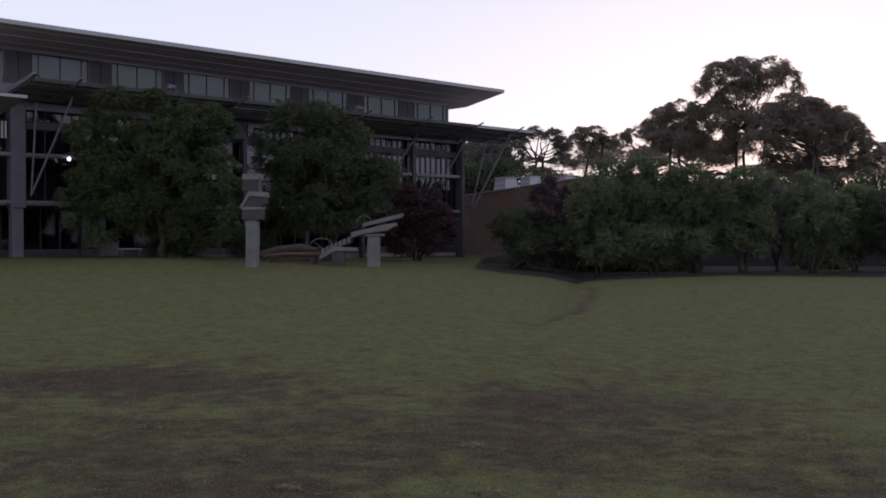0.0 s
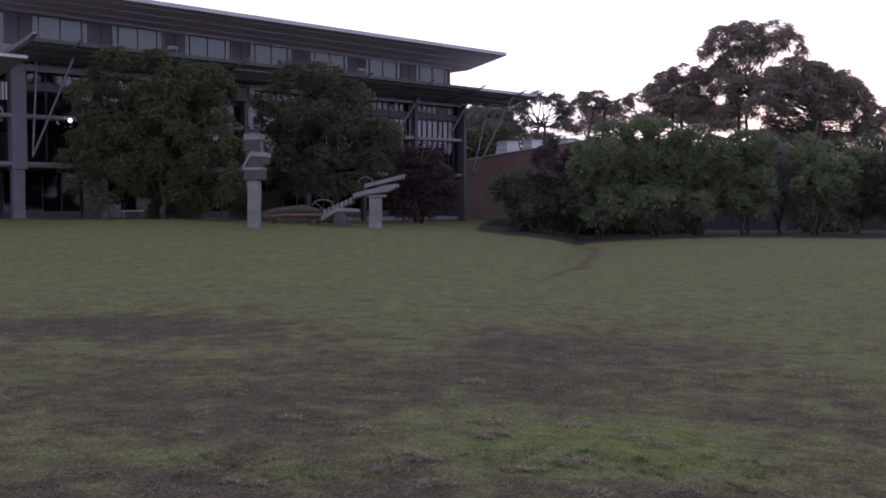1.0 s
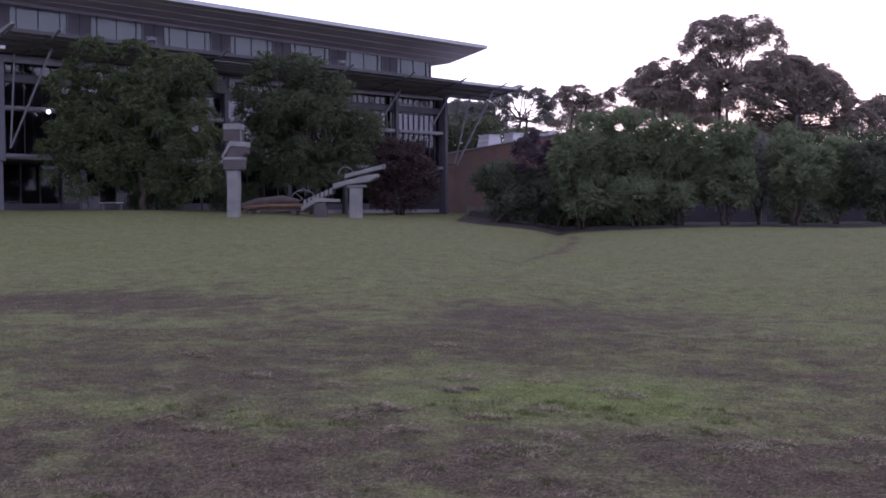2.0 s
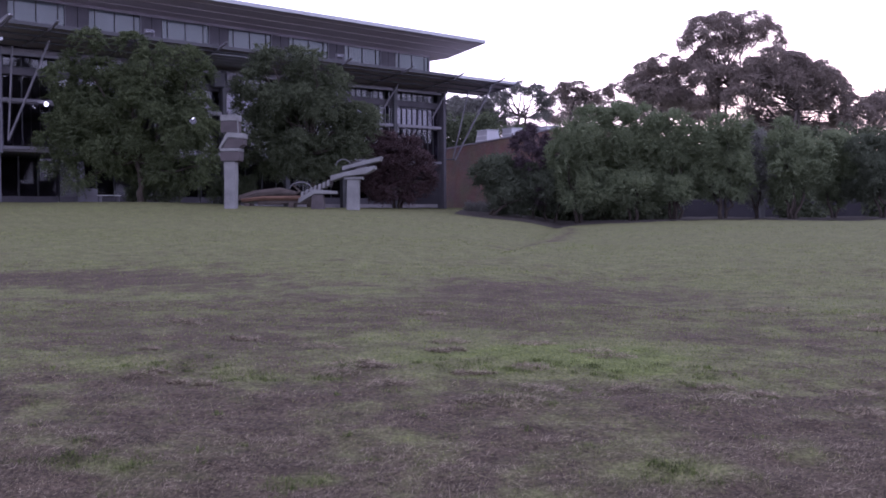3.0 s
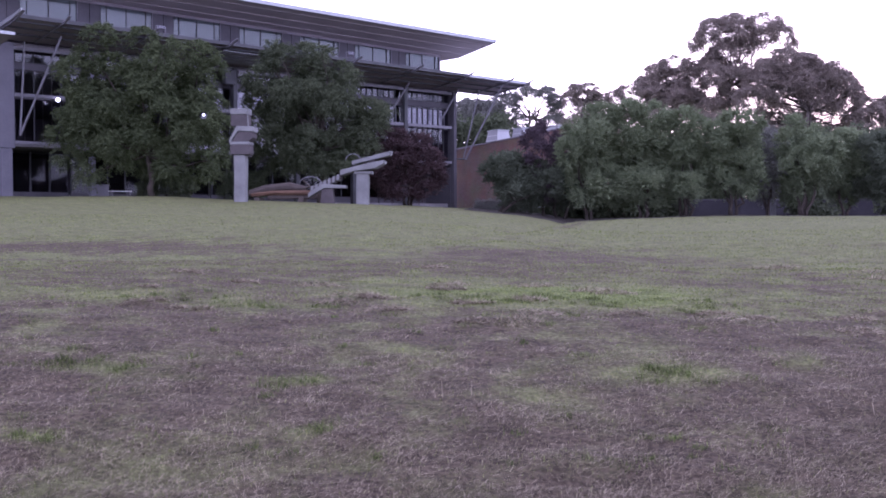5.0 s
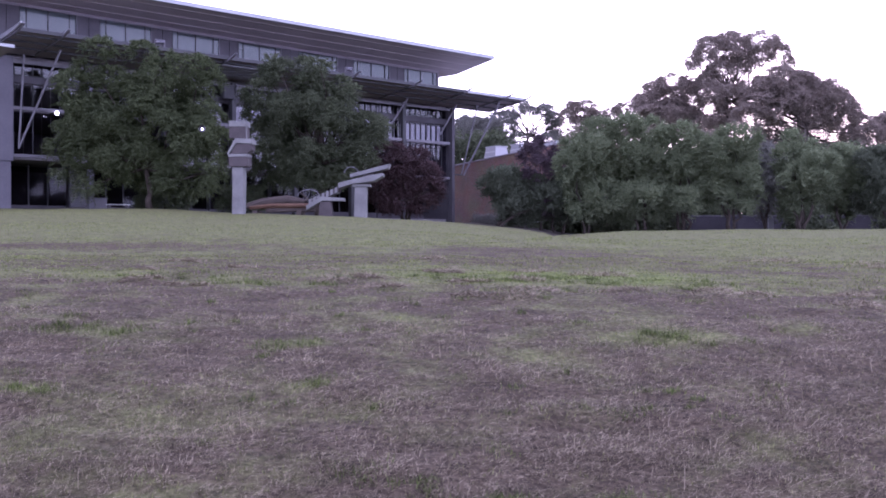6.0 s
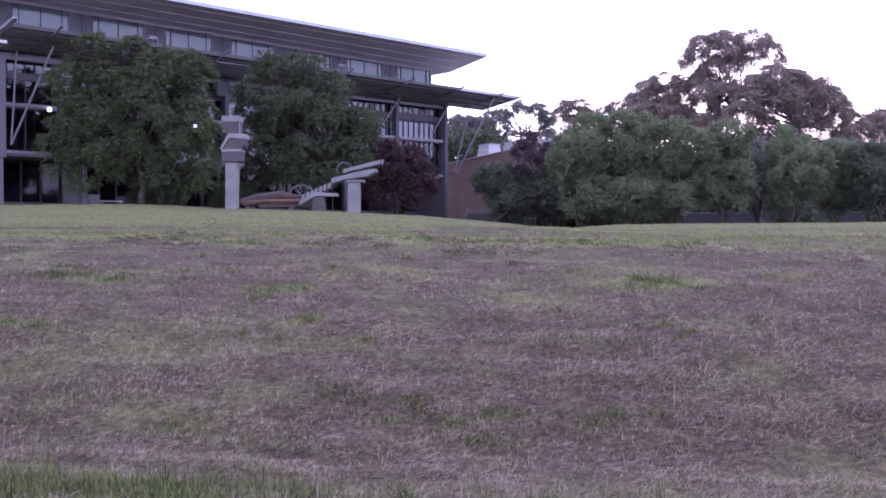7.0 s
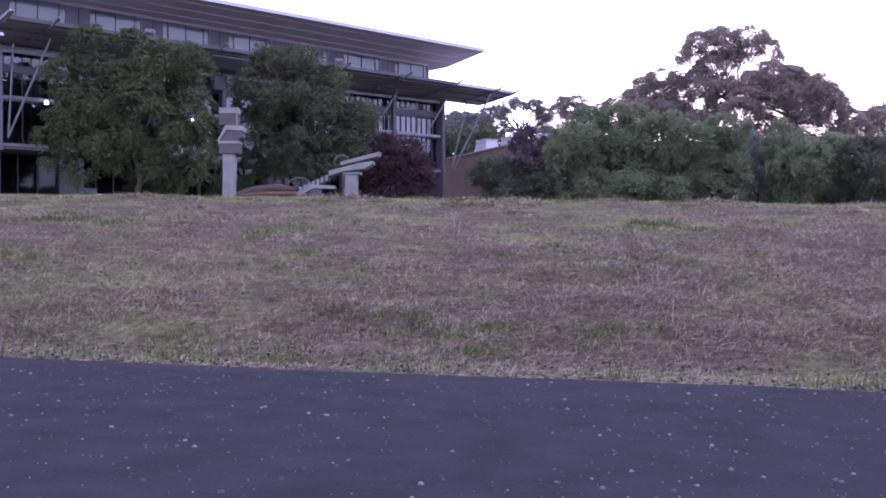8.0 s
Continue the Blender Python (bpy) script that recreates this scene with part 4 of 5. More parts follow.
skylight(6.05, 1.9, 2.2, 1.6, 1.6)
skylight(9.9, 1.9, 1.9, 1.5, 1.4)
skylight(14.6, 1.9, 3.0, 1.3, 1.4)


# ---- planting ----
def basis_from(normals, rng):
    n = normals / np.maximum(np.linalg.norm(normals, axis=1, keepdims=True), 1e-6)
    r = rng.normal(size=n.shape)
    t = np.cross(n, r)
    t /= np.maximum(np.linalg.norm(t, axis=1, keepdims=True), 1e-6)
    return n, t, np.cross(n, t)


def leaf_mesh(pos, normals, size, slim, rng):
    """Pointed leaves (or small sprays of them), each a folded pair of triangles."""
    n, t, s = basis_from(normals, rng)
    k = len(pos)
    ln = (size * rng.uniform(0.6, 1.4, k))[:, None]
    wd = ln * slim
    v = np.empty((k, 4, 3))
    v[:, 0] = pos - t * ln * 0.5
    v[:, 1] = pos + s * wd * 0.5 + n * wd * 0.25
    v[:, 2] = pos + t * ln * 0.5
    v[:, 3] = pos - s * wd * 0.5 + n * wd * 0.25
    base = np.arange(k)[:, None] * 4
    return v.reshape(-1, 3), np.concatenate([base + np.array([0, 1, 2]), base + np.array([0, 2, 3])])


def clump_leaves(clumps, per, size, slim, rng, up=0.55, fill=0.55):
    """Leaves through a list of clumps (x, y, z, rx, rz): mostly near each clump's skin."""
    c = np.array(clumps, float)
    vol = c[:, 3] ** 2
    counts = np.maximum((per * vol / vol.mean()).astype(int), 6)
    idx = np.repeat(np.arange(len(c)), counts)
    k = len(idx)
    d = rng.normal(size=(k, 3))
    d /= np.linalg.norm(d, axis=1, keepdims=True)
    r = fill + (1.12 - fill) * rng.random(k) ** 0.6
    off = d * r[:, None] * np.stack([c[idx, 3], c[idx, 3], c[idx, 4]], 1)
    pos = c[idx, :3] + off
    nor = d + rng.normal(0, 0.4, (k, 3)) + np.array([0, 0, up])
    return leaf_mesh(pos, nor, size, slim, rng)


def crown_clumps(centre, radii, count, r0, r1, rng, flat=0.75, low=-0.75, gaps=0.0):
    """Clumps over the shell and inside of an uneven crown."""
    out = []
    cx, cy, cz = centre
    phase = rng.uniform(0, 6, 6)
    while len(out) < count:
        d = rng.normal(size=3)
        d /= np.linalg.norm(d)
        if d[2] < low:
            continue
        az = math.atan2(d[1], d[0])
        wob = 1 + 0.10 * math.sin(3 * az + phase[0]) + 0.08 * math.sin(5 * az + 4 * d[2] + phase[1]) + 0.08 * math.sin(7 * d[2] + phase[2])
        if gaps and math.sin(4.3 * az + phase[3]) * math.sin(5.1 * d[2] + phase[4]) > 1 - gaps:
            continue
        q = (rng.uniform(0.3, 1.0) ** 0.4) * wob
        r = rng.uniform(r0, r1)
        out.append((cx + d[0] * radii[0] * q, cy + d[1] * radii[1] * q, cz + d[2] * radii[2] * q, r, r * flat))
    return out


def limb(bm, a, b, ra, rb, rng, bends=3):
    a, b = Vector(a), Vector(b)
    pts, rad = [], []
    for i in range(bends + 2):
        f = i / (bends + 1)
        p = a.lerp(b, f)
        if 0 < i < bends + 1:
            p += Vector(rng.normal(0, 0.05, 3).tolist()) * (b - a).length
        pts.append(p)
        rad.append(ra + (rb - ra) * f)
    tube_bm(pts, rad, 7, bm)
    return pts[-1]


def frond_leaves(lobes, rng, dens, reach, count, leaf, slim, droop, rise=0.3, tight=0.4):
    """Leafy sprays that grow out of the lobes (x, y, z, rx, rz) of a crown: each a bent twig with leaflets on both sides."""
    c = np.array(lobes, float)
    counts = np.maximum((dens * 4 * c[:, 3] * c[:, 4]).astype(int), 8)
    idx = np.repeat(np.arange(len(c)), counts)
    k = len(idx)
    knots = rng.normal(size=(len(c), 9, 3))
    knots /= np.linalg.norm(knots, axis=2, keepdims=True)
    d = knots[idx, rng.integers(0, 9, k)] + tight * rng.normal(size=(k, 3))
    d /= np.linalg.norm(d, axis=1, keepdims=True)
    out = (0.45 + 0.5 * rng.random(k) ** 0.5)[:, None]
    root = c[idx, :3] + d * out * np.stack([c[idx, 3], c[idx, 3] * 0.9, c[idx, 4]], 1)
    way = d + 0.45 * rng.normal(size=(k, 3)) + np.array([0, 0, rise])
    way /= np.linalg.norm(way, axis=1, keepdims=True)
    span = reach * rng.uniform(0.55, 1.25, k)
    side = np.cross(way, np.array([0.13, 0.21, 1.0]))
    side /= np.maximum(np.linalg.norm(side, axis=1, keepdims=True), 1e-6)
    st = np.linspace(0.12, 1.0, count)
    drop = np.zeros((k, count, 3))
    drop[:, :, 2] = -droop * span[:, None] * st ** 2
    hand = np.where(np.arange(count) % 2, 1.0, -1.0)[None, :, None]
    axis = way[:, None, :] * 0.6 + side[:, None, :] * hand + 0.25 * rng.normal(size=(k, count, 3))
    axis[:, :, 2] -= droop * st * 0.6
    axis /= np.linalg.norm(axis, axis=2, keepdims=True)
    size = leaf * rng.uniform(0.7, 1.3, (k, count, 1))
    mid = root[:, None, :] + way[:, None, :] * (span[:, None] * st)[:, :, None] + drop + axis * size * 0.5
    mid, axis, size = mid.reshape(-1, 3), axis.reshape(-1, 3), size.reshape(-1, 1)
    flat = np.cross(axis, np.array([0, 0, 0.45]) + rng.normal(size=mid.shape))
    flat /= np.maximum(np.linalg.norm(flat, axis=1, keepdims=True), 1e-6)
    fold = np.cross(flat, axis) * size * slim * 0.2
    v = np.stack([mid - axis * size * 0.5, mid + flat * size * slim * 0.5 + fold, mid + axis * size * 0.5, mid - flat * size * slim * 0.5 + fold], 1)
    return v


def tree(name, x, y, lobes, core, look_of, mat, bark, label, category, seed, trunk_r=0.16, stems=1, group="", holes=(), limbs=14, spread=1.2):
    """lobes: (x, z, half width, half height) of the crown's outline; core: centre, radii and number of the lobes that fill it;
    look_of: density, length, leaflets, leaflet size, slimness, droop and rise of the sprays, and how loose their tufts are."""
    rng = np.random.default_rng(seed)
    z = float(ground_z(x, y)) - 0.1
    ob = empty(name, Matrix.Translation((x, y, z)), label, category, group)
    off = np.array([x, y, z])
    crown = [(a, y + rng.uniform(-spread, 0.5 * spread), c, w, h) for a, c, w, h in lobes]
    if core:
        centre, radii, number, r0, r1 = core
        crown += crown_clumps(centre, radii, number, r0, r1, rng, flat=0.62, low=-0.95)
    v = frond_leaves(crown, rng, *look_of)
    for end, rad in holes:
        a, b = np.array(EYE), np.array(end)
        w = (b - a) / np.linalg.norm(b - a)
        rel = v.mean(1) - a
        v = v[np.linalg.norm(rel - (rel @ w)[:, None] * w, axis=1) > rad]
    base = np.arange(len(v))[:, None] * 4
    raw("crown", v.reshape(-1, 3) - off, np.concatenate([base + np.array([0, 1, 2]), base + np.array([0, 2, 3])]), mat, ob)
    bm = bmesh.new()
    mid = np.array(crown)[:, :3].mean(0) - off
    low = min(c[2] - c[4] for c in crown) - z
    for s in range(stems):
        a = 2 * math.pi * s / stems + seed
        sp = 0.0 if stems == 1 else 0.2
        foot = Vector((sp * math.cos(a), sp * math.sin(a), 0))
        fork = Vector((mid[0] * 0.5 + 3 * sp * math.cos(a), mid[1] * 0.5 + 3 * sp * math.sin(a), max(low + 0.35 * (mid[2] - low), 0.8)))
        limb(bm, foot, fork, trunk_r, trunk_r * 0.7, rng)
        for i in rng.permutation(len(crown))[: max(limbs // stems, 3)]:
            c = crown[i]
            limb(bm, fork, (c[0] - x, c[1] - y, c[2] - z), trunk_r * 0.5, trunk_r * 0.12, rng)
    t = part("trunk", bm, bark, ob)
    for q in t.data.polygons:
        q.use_smooth = True
    return ob


EYE = (0.1, 0.0, 1.3)
LAMP1, LAMP2 = tuple(uvz(2.25, 0.35, 8.95)), tuple(uvz(12.15, 0.35, 8.68))
# sprays: density, length, leaflets, leaflet size, slimness, droop, rise, looseness of the tufts
FEATHERY = (165, 0.55, 12, 0.13, 0.5, 0.4, 0.3, 0.3)
BUSHY = (170, 0.46, 11, 0.13, 0.5, 0.1, 0.5, 0.28)
LACY = (50, 0.65, 8, 0.2, 0.38, 0.7, 0.4, 0.6)
HANGING = (105, 0.6, 9, 0.21, 0.4, 0.6, 0.4, 0.32)
# two broad trees before the hall
tree("broad_tree", -20.4, 60.5, [(-24.4, 7, 0.8, 0.6), (-23.9, 8.3, 0.8, 0.5), (-22.9, 12.1, 0.9, 0.3), (-21.1, 12.1, 0.8, 0.3), (-19.3, 11.5, 0.7, 0.2), (-17.9, 11.2, 0.9, 0.3), (-17, 10.9, 0.4, 0.2), (-23.8, 11, 0.7, 0.4), (-16.7, 10.3, 0.4, 0.3), (-24.6, 10.1, 0.8, 0.4), (-20.6, 9.8, 1.4, 0.6), (-25.2, 9.1, 0.5, 0.4), (-23.9, 8.9, 1.1, 0.6), (-17.6, 8.8, 0.8, 0.4), (-16.6, 8.3, 0.4, 0.3), (-16.2, 7.1, 0.4, 0.4), (-25.4, 6.5, 0.4, 0.4), (-22, 6, 1.4, 0.6), (-16.1, 5.8, 0.3, 0.4), (-25.1, 5.4, 0.6, 0.4), (-23.4, 5.1, 1.1, 0.5), (-16.9, 5, 0.9, 0.4), (-23.9, 4.3, 0.8, 0.2), (-19.7, 4.4, 0.9, 0.2), (-17.7, 4.3, 1.1, 0.2)],
     ((-20.5, 61.0, 7.8), (3.9, 2.6, 3.1), 58, 0.6, 1.05), FEATHERY, M_LEAF, M_BARK, "large feathery green tree before the hall", "tree", 1, 0.2, 1, "broad trees before the hall", holes=((LAMP1, 0.42), (LAMP2, 0.24)), limbs=26)
tree("broad_tree", -11.8, 66.0, [(-14.4, 12.2, 0.4, 0.3), (-14.1, 11.7, 0.9, 0.4), (-12.7, 12, 0.8, 0.3), (-11.5, 11.8, 0.6, 0.3), (-15.1, 11.2, 0.6, 0.4), (-10.4, 10.7, 0.6, 0.4), (-9.5, 10.3, 0.3, 0.3), (-15.3, 10.2, 0.8, 0.6), (-10.1, 9.7, 0.7, 0.4), (-15.5, 9, 0.7, 0.5), (-8.7, 8.5, 0.8, 0.4), (-7.7, 8.2, 0.4, 0.3), (-15.6, 7.6, 0.6, 0.6), (-8.5, 7.4, 0.7, 0.4), (-15.5, 6.4, 0.6, 0.5), (-8.7, 6.3, 0.5, 0.3), (-15.3, 5.4, 0.6, 0.4), (-13.6, 5.2, 1.1, 0.4), (-11.6, 5.2, 1, 0.4), (-10.1, 5.3, 0.7, 0.3)],
     ((-11.9, 66.4, 8.1), (3.3, 2.4, 3.1), 42, 0.6, 1.05), FEATHERY, M_LEAF2, M_BARK, "dark green feathery tree beside the concrete sculpture", "tree", 2, 0.19, 1, "broad trees before the hall", limbs=26)
# dark red tree by the hall's corner and a purple one among the row
tree("red_leaf_tree", -7.0, 72.5, [(-8.2, 6.9, 0.8, 0.5), (-7.3, 7.1, 0.8, 0.5), (-6.3, 6.8, 0.8, 0.5), (-8.9, 5.9, 0.7, 0.6), (-7.7, 6.1, 1.2, 0.7), (-6.1, 5.9, 1, 0.7), (-5.2, 5.4, 0.5, 0.5), (-8.6, 4.8, 1, 0.7), (-7.1, 4.8, 1.4, 0.8), (-5.4, 4.5, 0.8, 0.7), (-7.9, 3.8, 1.4, 0.5), (-6, 3.6, 1.1, 0.5)], None, BUSHY, M_LEAFRED, M_BARK, "round dark red leafed small tree", "tree", 3, 0.1, 3)
tree("purple_leaf_tree", 1.9, 71.4, [(1.7, 7.4, 0.5, 0.5), (1.2, 6.7, 0.6, 0.6), (2.3, 6.8, 0.6, 0.6), (1.7, 5.8, 0.9, 0.7), (1.4, 4.5, 0.7, 0.7), (2.2, 3.7, 0.7, 0.6), (3.2, 6.1, 0.4, 0.5)], None, BUSHY, M_LEAFPURPLE, M_BARK, "dark purple leafed tree in the green row", "tree", 4, 0.1, 1)


# row of low-branched green trees
def row_tree(x, y, seed, lobes, dull=False, stems=2, leaves=None):
    lo, hi, top = min(a - w for a, c, w, h in lobes), max(a + w for a, c, w, h in lobes), max(c + h for a, c, w, h in lobes)
    core = ((0.5 * (lo + hi), y + 0.9, 0.41 * top + 1.5), (0.3 * (hi - lo), 0.9, 0.25 * top), int(4 * (hi - lo)), 0.5, 0.85)
    tree("row_tree", x, y, lobes, core, BUSHY, leaves or (M_LEAFDULL if dull else M_LEAFROW), M_BARK,
         "bushy dull grey-green tree in the row" if dull else "bushy low-branched green tree in a row", "tree", seed, 0.11, stems, "row of green trees", limbs=14, spread=1.7)


row_tree(-0.9, 70.0, 21, [(1.1, 4.1, 0.9, 0.8), (2.3, 4, 0.8, 0.7), (-1.6, 4.7, 0.4, 0.5), (-0.6, 5.3, 0.8, 0.6), (0.3, 5, 0.7, 0.8), (-1.0, 4.2, 0.8, 0.6), (0.1, 3.9, 0.9, 0.7), (-0.4, 3.5, 0.7, 0.35)], leaves=M_LEAFDARK)
row_tree(3.1, 72.0, 22, [(2.8, 4.9, 0.9, 1), (3.5, 3.5, 0.8, 0.7)], True, leaves=M_LEAFDARK)
row_tree(4.7, 70.0, 23, [(5.6, 8.1, 1.2, 0.8), (4.1, 7.2, 0.9, 0.9), (4.9, 6.9, 1.2, 0.9), (3.7, 5.8, 1, 0.9), (5.1, 5.5, 1.4, 1.1), (4, 4.2, 1.2, 0.9), (5.8, 4, 1.4, 0.9), (4.7, 3, 1.2, 0.4)])
row_tree(8.3, 70.6, 24, [(7.2, 8.3, 1.2, 0.8), (8.7, 8.1, 1.1, 0.8), (9.7, 7.4, 0.8, 0.9), (7.3, 6.8, 1.6, 1), (8.7, 6.5, 1.3, 1), (7.3, 5.2, 1.6, 1.1), (9.4, 5.5, 1.2, 1.1), (8, 3.9, 1.6, 0.9), (9.8, 4, 1, 0.8), (7.3, 2.8, 1.3, 0.4), (9.1, 3, 1.1, 0.4)], stems=3)
row_tree(11.0, 71.0, 25, [(10.8, 7.9, 0.8, 0.6), (11.5, 7.2, 0.8, 0.7), (10.8, 6.3, 1, 1), (11.2, 4.9, 1, 1), (10.9, 3.7, 1, 0.7)], stems=4)
row_tree(13.9, 70.2, 26, [(13.7, 7.7, 0.9, 0.6), (14.6, 7.7, 0.8, 0.6), (12.8, 7, 0.9, 0.7), (14.2, 6.5, 1.3, 0.9), (13.1, 5.4, 1.2, 1), (14.6, 5, 1.1, 1), (13.5, 3.9, 1.3, 0.7), (14.9, 3.8, 0.9, 0.6)], stems=4)
row_tree(16.7, 73.5, 27, [(16.3, 7.4, 0.8, 0.5), (16.9, 6.3, 1, 0.9), (17, 5, 1, 0.9), (16.9, 3.9, 1, 0.6)], True)
row_tree(18.3, 70.4, 28, [(17.9, 7.5, 0.8, 0.5), (18.8, 6.9, 0.8, 0.6), (17.6, 6.5, 1.1, 0.8), (19, 5.7, 1.2, 0.9), (17.7, 5, 1.2, 0.9), (19.3, 4.7, 1.1, 0.8), (18.3, 4.1, 1.4, 0.5)], stems=4)
row_tree(21.6, 73.0, 29, [(21.1, 6.5, 0.8, 0.7), (21.8, 6.7, 0.9, 0.5), (21.5, 5.3, 1.3, 1), (21.8, 4.2, 1.4, 0.6)])
row_tree(24.2, 71.2, 30, [(22.7, 6.2, 1, 0.7), (23.9, 6.1, 1.1, 0.8), (22.9, 4.9, 1.3, 1), (24.5, 4.5, 1.2, 1.1), (23.1, 4.0, 1.3, 0.6)], leaves=M_LEAFDARK)


# tall gum trees behind, with open clumped crowns
def gum_tree(x, y, seed, boughs, limbs=26, core=None, sprays=HANGING, leaves=None):
    tree("gum_tree", x, y, boughs, core, sprays, leaves or M_LEAFGUM, M_GUMBARK, "tall gum tree with open clumped crown", "tree", seed, 0.2, 2, "tall gum trees behind", limbs=limbs, spread=1.5)


gum_tree(22.0, 110, 41, [(19.8, 20.6, 1.6, 0.9), (21.9, 21.1, 1.8, 0.8), (24.3, 20.8, 1.7, 0.9), (26.2, 20, 1.2, 0.9), (17.9, 19.4, 0.8, 0.6), (18.9, 19.7, 1, 0.7), (21.3, 19.6, 2, 0.7), (23.8, 19.4, 1.1, 0.5), (27.1, 19.1, 0.5, 0.5), (20.7, 18.2, 1.5, 0.7), (22.4, 18.4, 1.1, 0.5), (19.7, 17.2, 1.4, 0.8), (20.5, 15.8, 1.9, 0.9), (18.8, 16.1, 1, 0.7), (21.8, 16.6, 1, 0.6), (19.6, 13.6, 2.5, 0.9), (21.8, 14.4, 1.5, 0.8)], 34)
gum_tree(28.3, 107, 42, [(24, 16, 1.9, 1), (25.8, 16.8, 1.9, 1.1), (27.7, 16.5, 1.7, 1), (29.1, 16.4, 1.3, 0.9), (30.3, 15.5, 1.4, 0.9), (31.6, 14.5, 1.3, 0.8), (32.4, 13.6, 1, 0.9), (26.6, 15, 2.8, 1), (29.3, 14.4, 2.2, 1), (23.7, 14.5, 1.9, 0.9), (25, 14, 1.7, 0.7), (31.4, 13.1, 1.3, 0.9), (33.5, 12.5, 0.8, 0.7), (34.3, 11.6, 0.9, 0.9), (33.2, 11.2, 1.1, 0.8), (22.3, 13.3, 1.2, 0.8), (28.7, 13.2, 1.6, 0.4)], 30, ((28.2, 107.5, 14.6), (4.2, 1.4, 1.6), 20, 0.7, 1.15))
gum_tree(26.5, 111, 49, [(25.6, 12.9, 1.3, 0.4), (24.5, 11.9, 0.6, 0.5), (28.4, 12.3, 1.1, 0.8), (28, 11, 1.7, 0.6), (30.9, 13, 1.4, 0.4), (33.1, 11.6, 0.9, 0.9), (24.5, 11, 1.4, 0.3), (31.4, 10.6, 2.3, 0.3)])
gum_tree(29.5, 112, 50, [(26, 12.5, 1.7, 1.2), (27.6, 11.7, 1.2, 0.9), (31.3, 11.8, 1.6, 1), (28.7, 12.2, 1.2, 1), (24.5, 12.2, 0.9, 0.8), (33.4, 11.3, 0.9, 0.7)], 18, sprays=LACY)
gum_tree(15.6, 112, 43, [(14.3, 16.7, 1, 0.6), (15.8, 17.3, 1.3, 0.6), (17.7, 17.1, 1, 0.6), (13.8, 15.6, 1.4, 0.8), (15.8, 15.7, 2, 1), (18, 15.3, 1.2, 0.9), (12.6, 15.2, 1, 0.6), (11.2, 14.6, 0.9, 0.5), (14.9, 14.1, 2.9, 0.8), (17.4, 13.8, 1.7, 0.8)], 26, ((15.6, 112.5, 14.4), (2.6, 1.2, 1.1), 12, 0.7, 1.1))
gum_tree(7.9, 113, 44, [(6.4, 14.9, 0.8, 0.5), (7.5, 14.9, 0.8, 0.5), (7.3, 14.1, 1.3, 0.7), (8.7, 14, 1.2, 0.6), (10.1, 14.1, 0.9, 0.5), (5.5, 14.1, 0.5, 0.6)])
gum_tree(1.9, 116, 45, [(2.1, 15.6, 1.2, 0.4), (3.3, 15, 1, 0.5), (4.2, 14.4, 0.8, 0.7), (0.3, 15.1, 0.7, 0.5), (-0.6, 14.5, 0.8, 0.6), (4.5, 13.2, 0.7, 0.7), (0, 13.3, 0.6, 0.5), (0.6, 12, 0.8, 0.5), (3.6, 12, 0.8, 0.4)], leaves=M_LEAFDULL)
gum_tree(-3.8, 116, 46, [(-5.4, 13.9, 1, 0.7), (-3.9, 13.6, 0.8, 0.6), (-2.4, 13.8, 1.1, 0.6), (-1.5, 14.2, 0.8, 0.6), (-4.8, 12.7, 1.6, 0.8), (-2.4, 12.5, 1.6, 0.8), (-6.6, 12.4, 1, 1), (-0.3, 12.4, 0.7, 0.6), (-5.7, 11.5, 1.8, 0.6)], 26, ((-3.9, 116.5, 12.7), (2.6, 1.2, 1.3), 22, 0.7, 1.15), leaves=M_LEAFDULL)
gum_tree(36.8, 109, 47, [(35.7, 12.9, 0.8, 0.7), (36.7, 13.2, 1, 1.1), (37.6, 12.1, 1.4, 1.1), (36.3, 11.3, 1.4, 0.9)])
gum_tree(20.0, 124, 48, [(17.1, 13.5, 3.9, 0.9), (21.5, 13.2, 3.2, 0.8), (26.4, 11.5, 3.9, 0.6), (32.6, 11.2, 3.9, 0.5), (38.8, 11.4, 3.2, 0.6), (11.4, 13.9, 3.2, 0.8), (7, 13.4, 2.6, 0.9), (2.5, 11.5, 3.2, 0.5)])


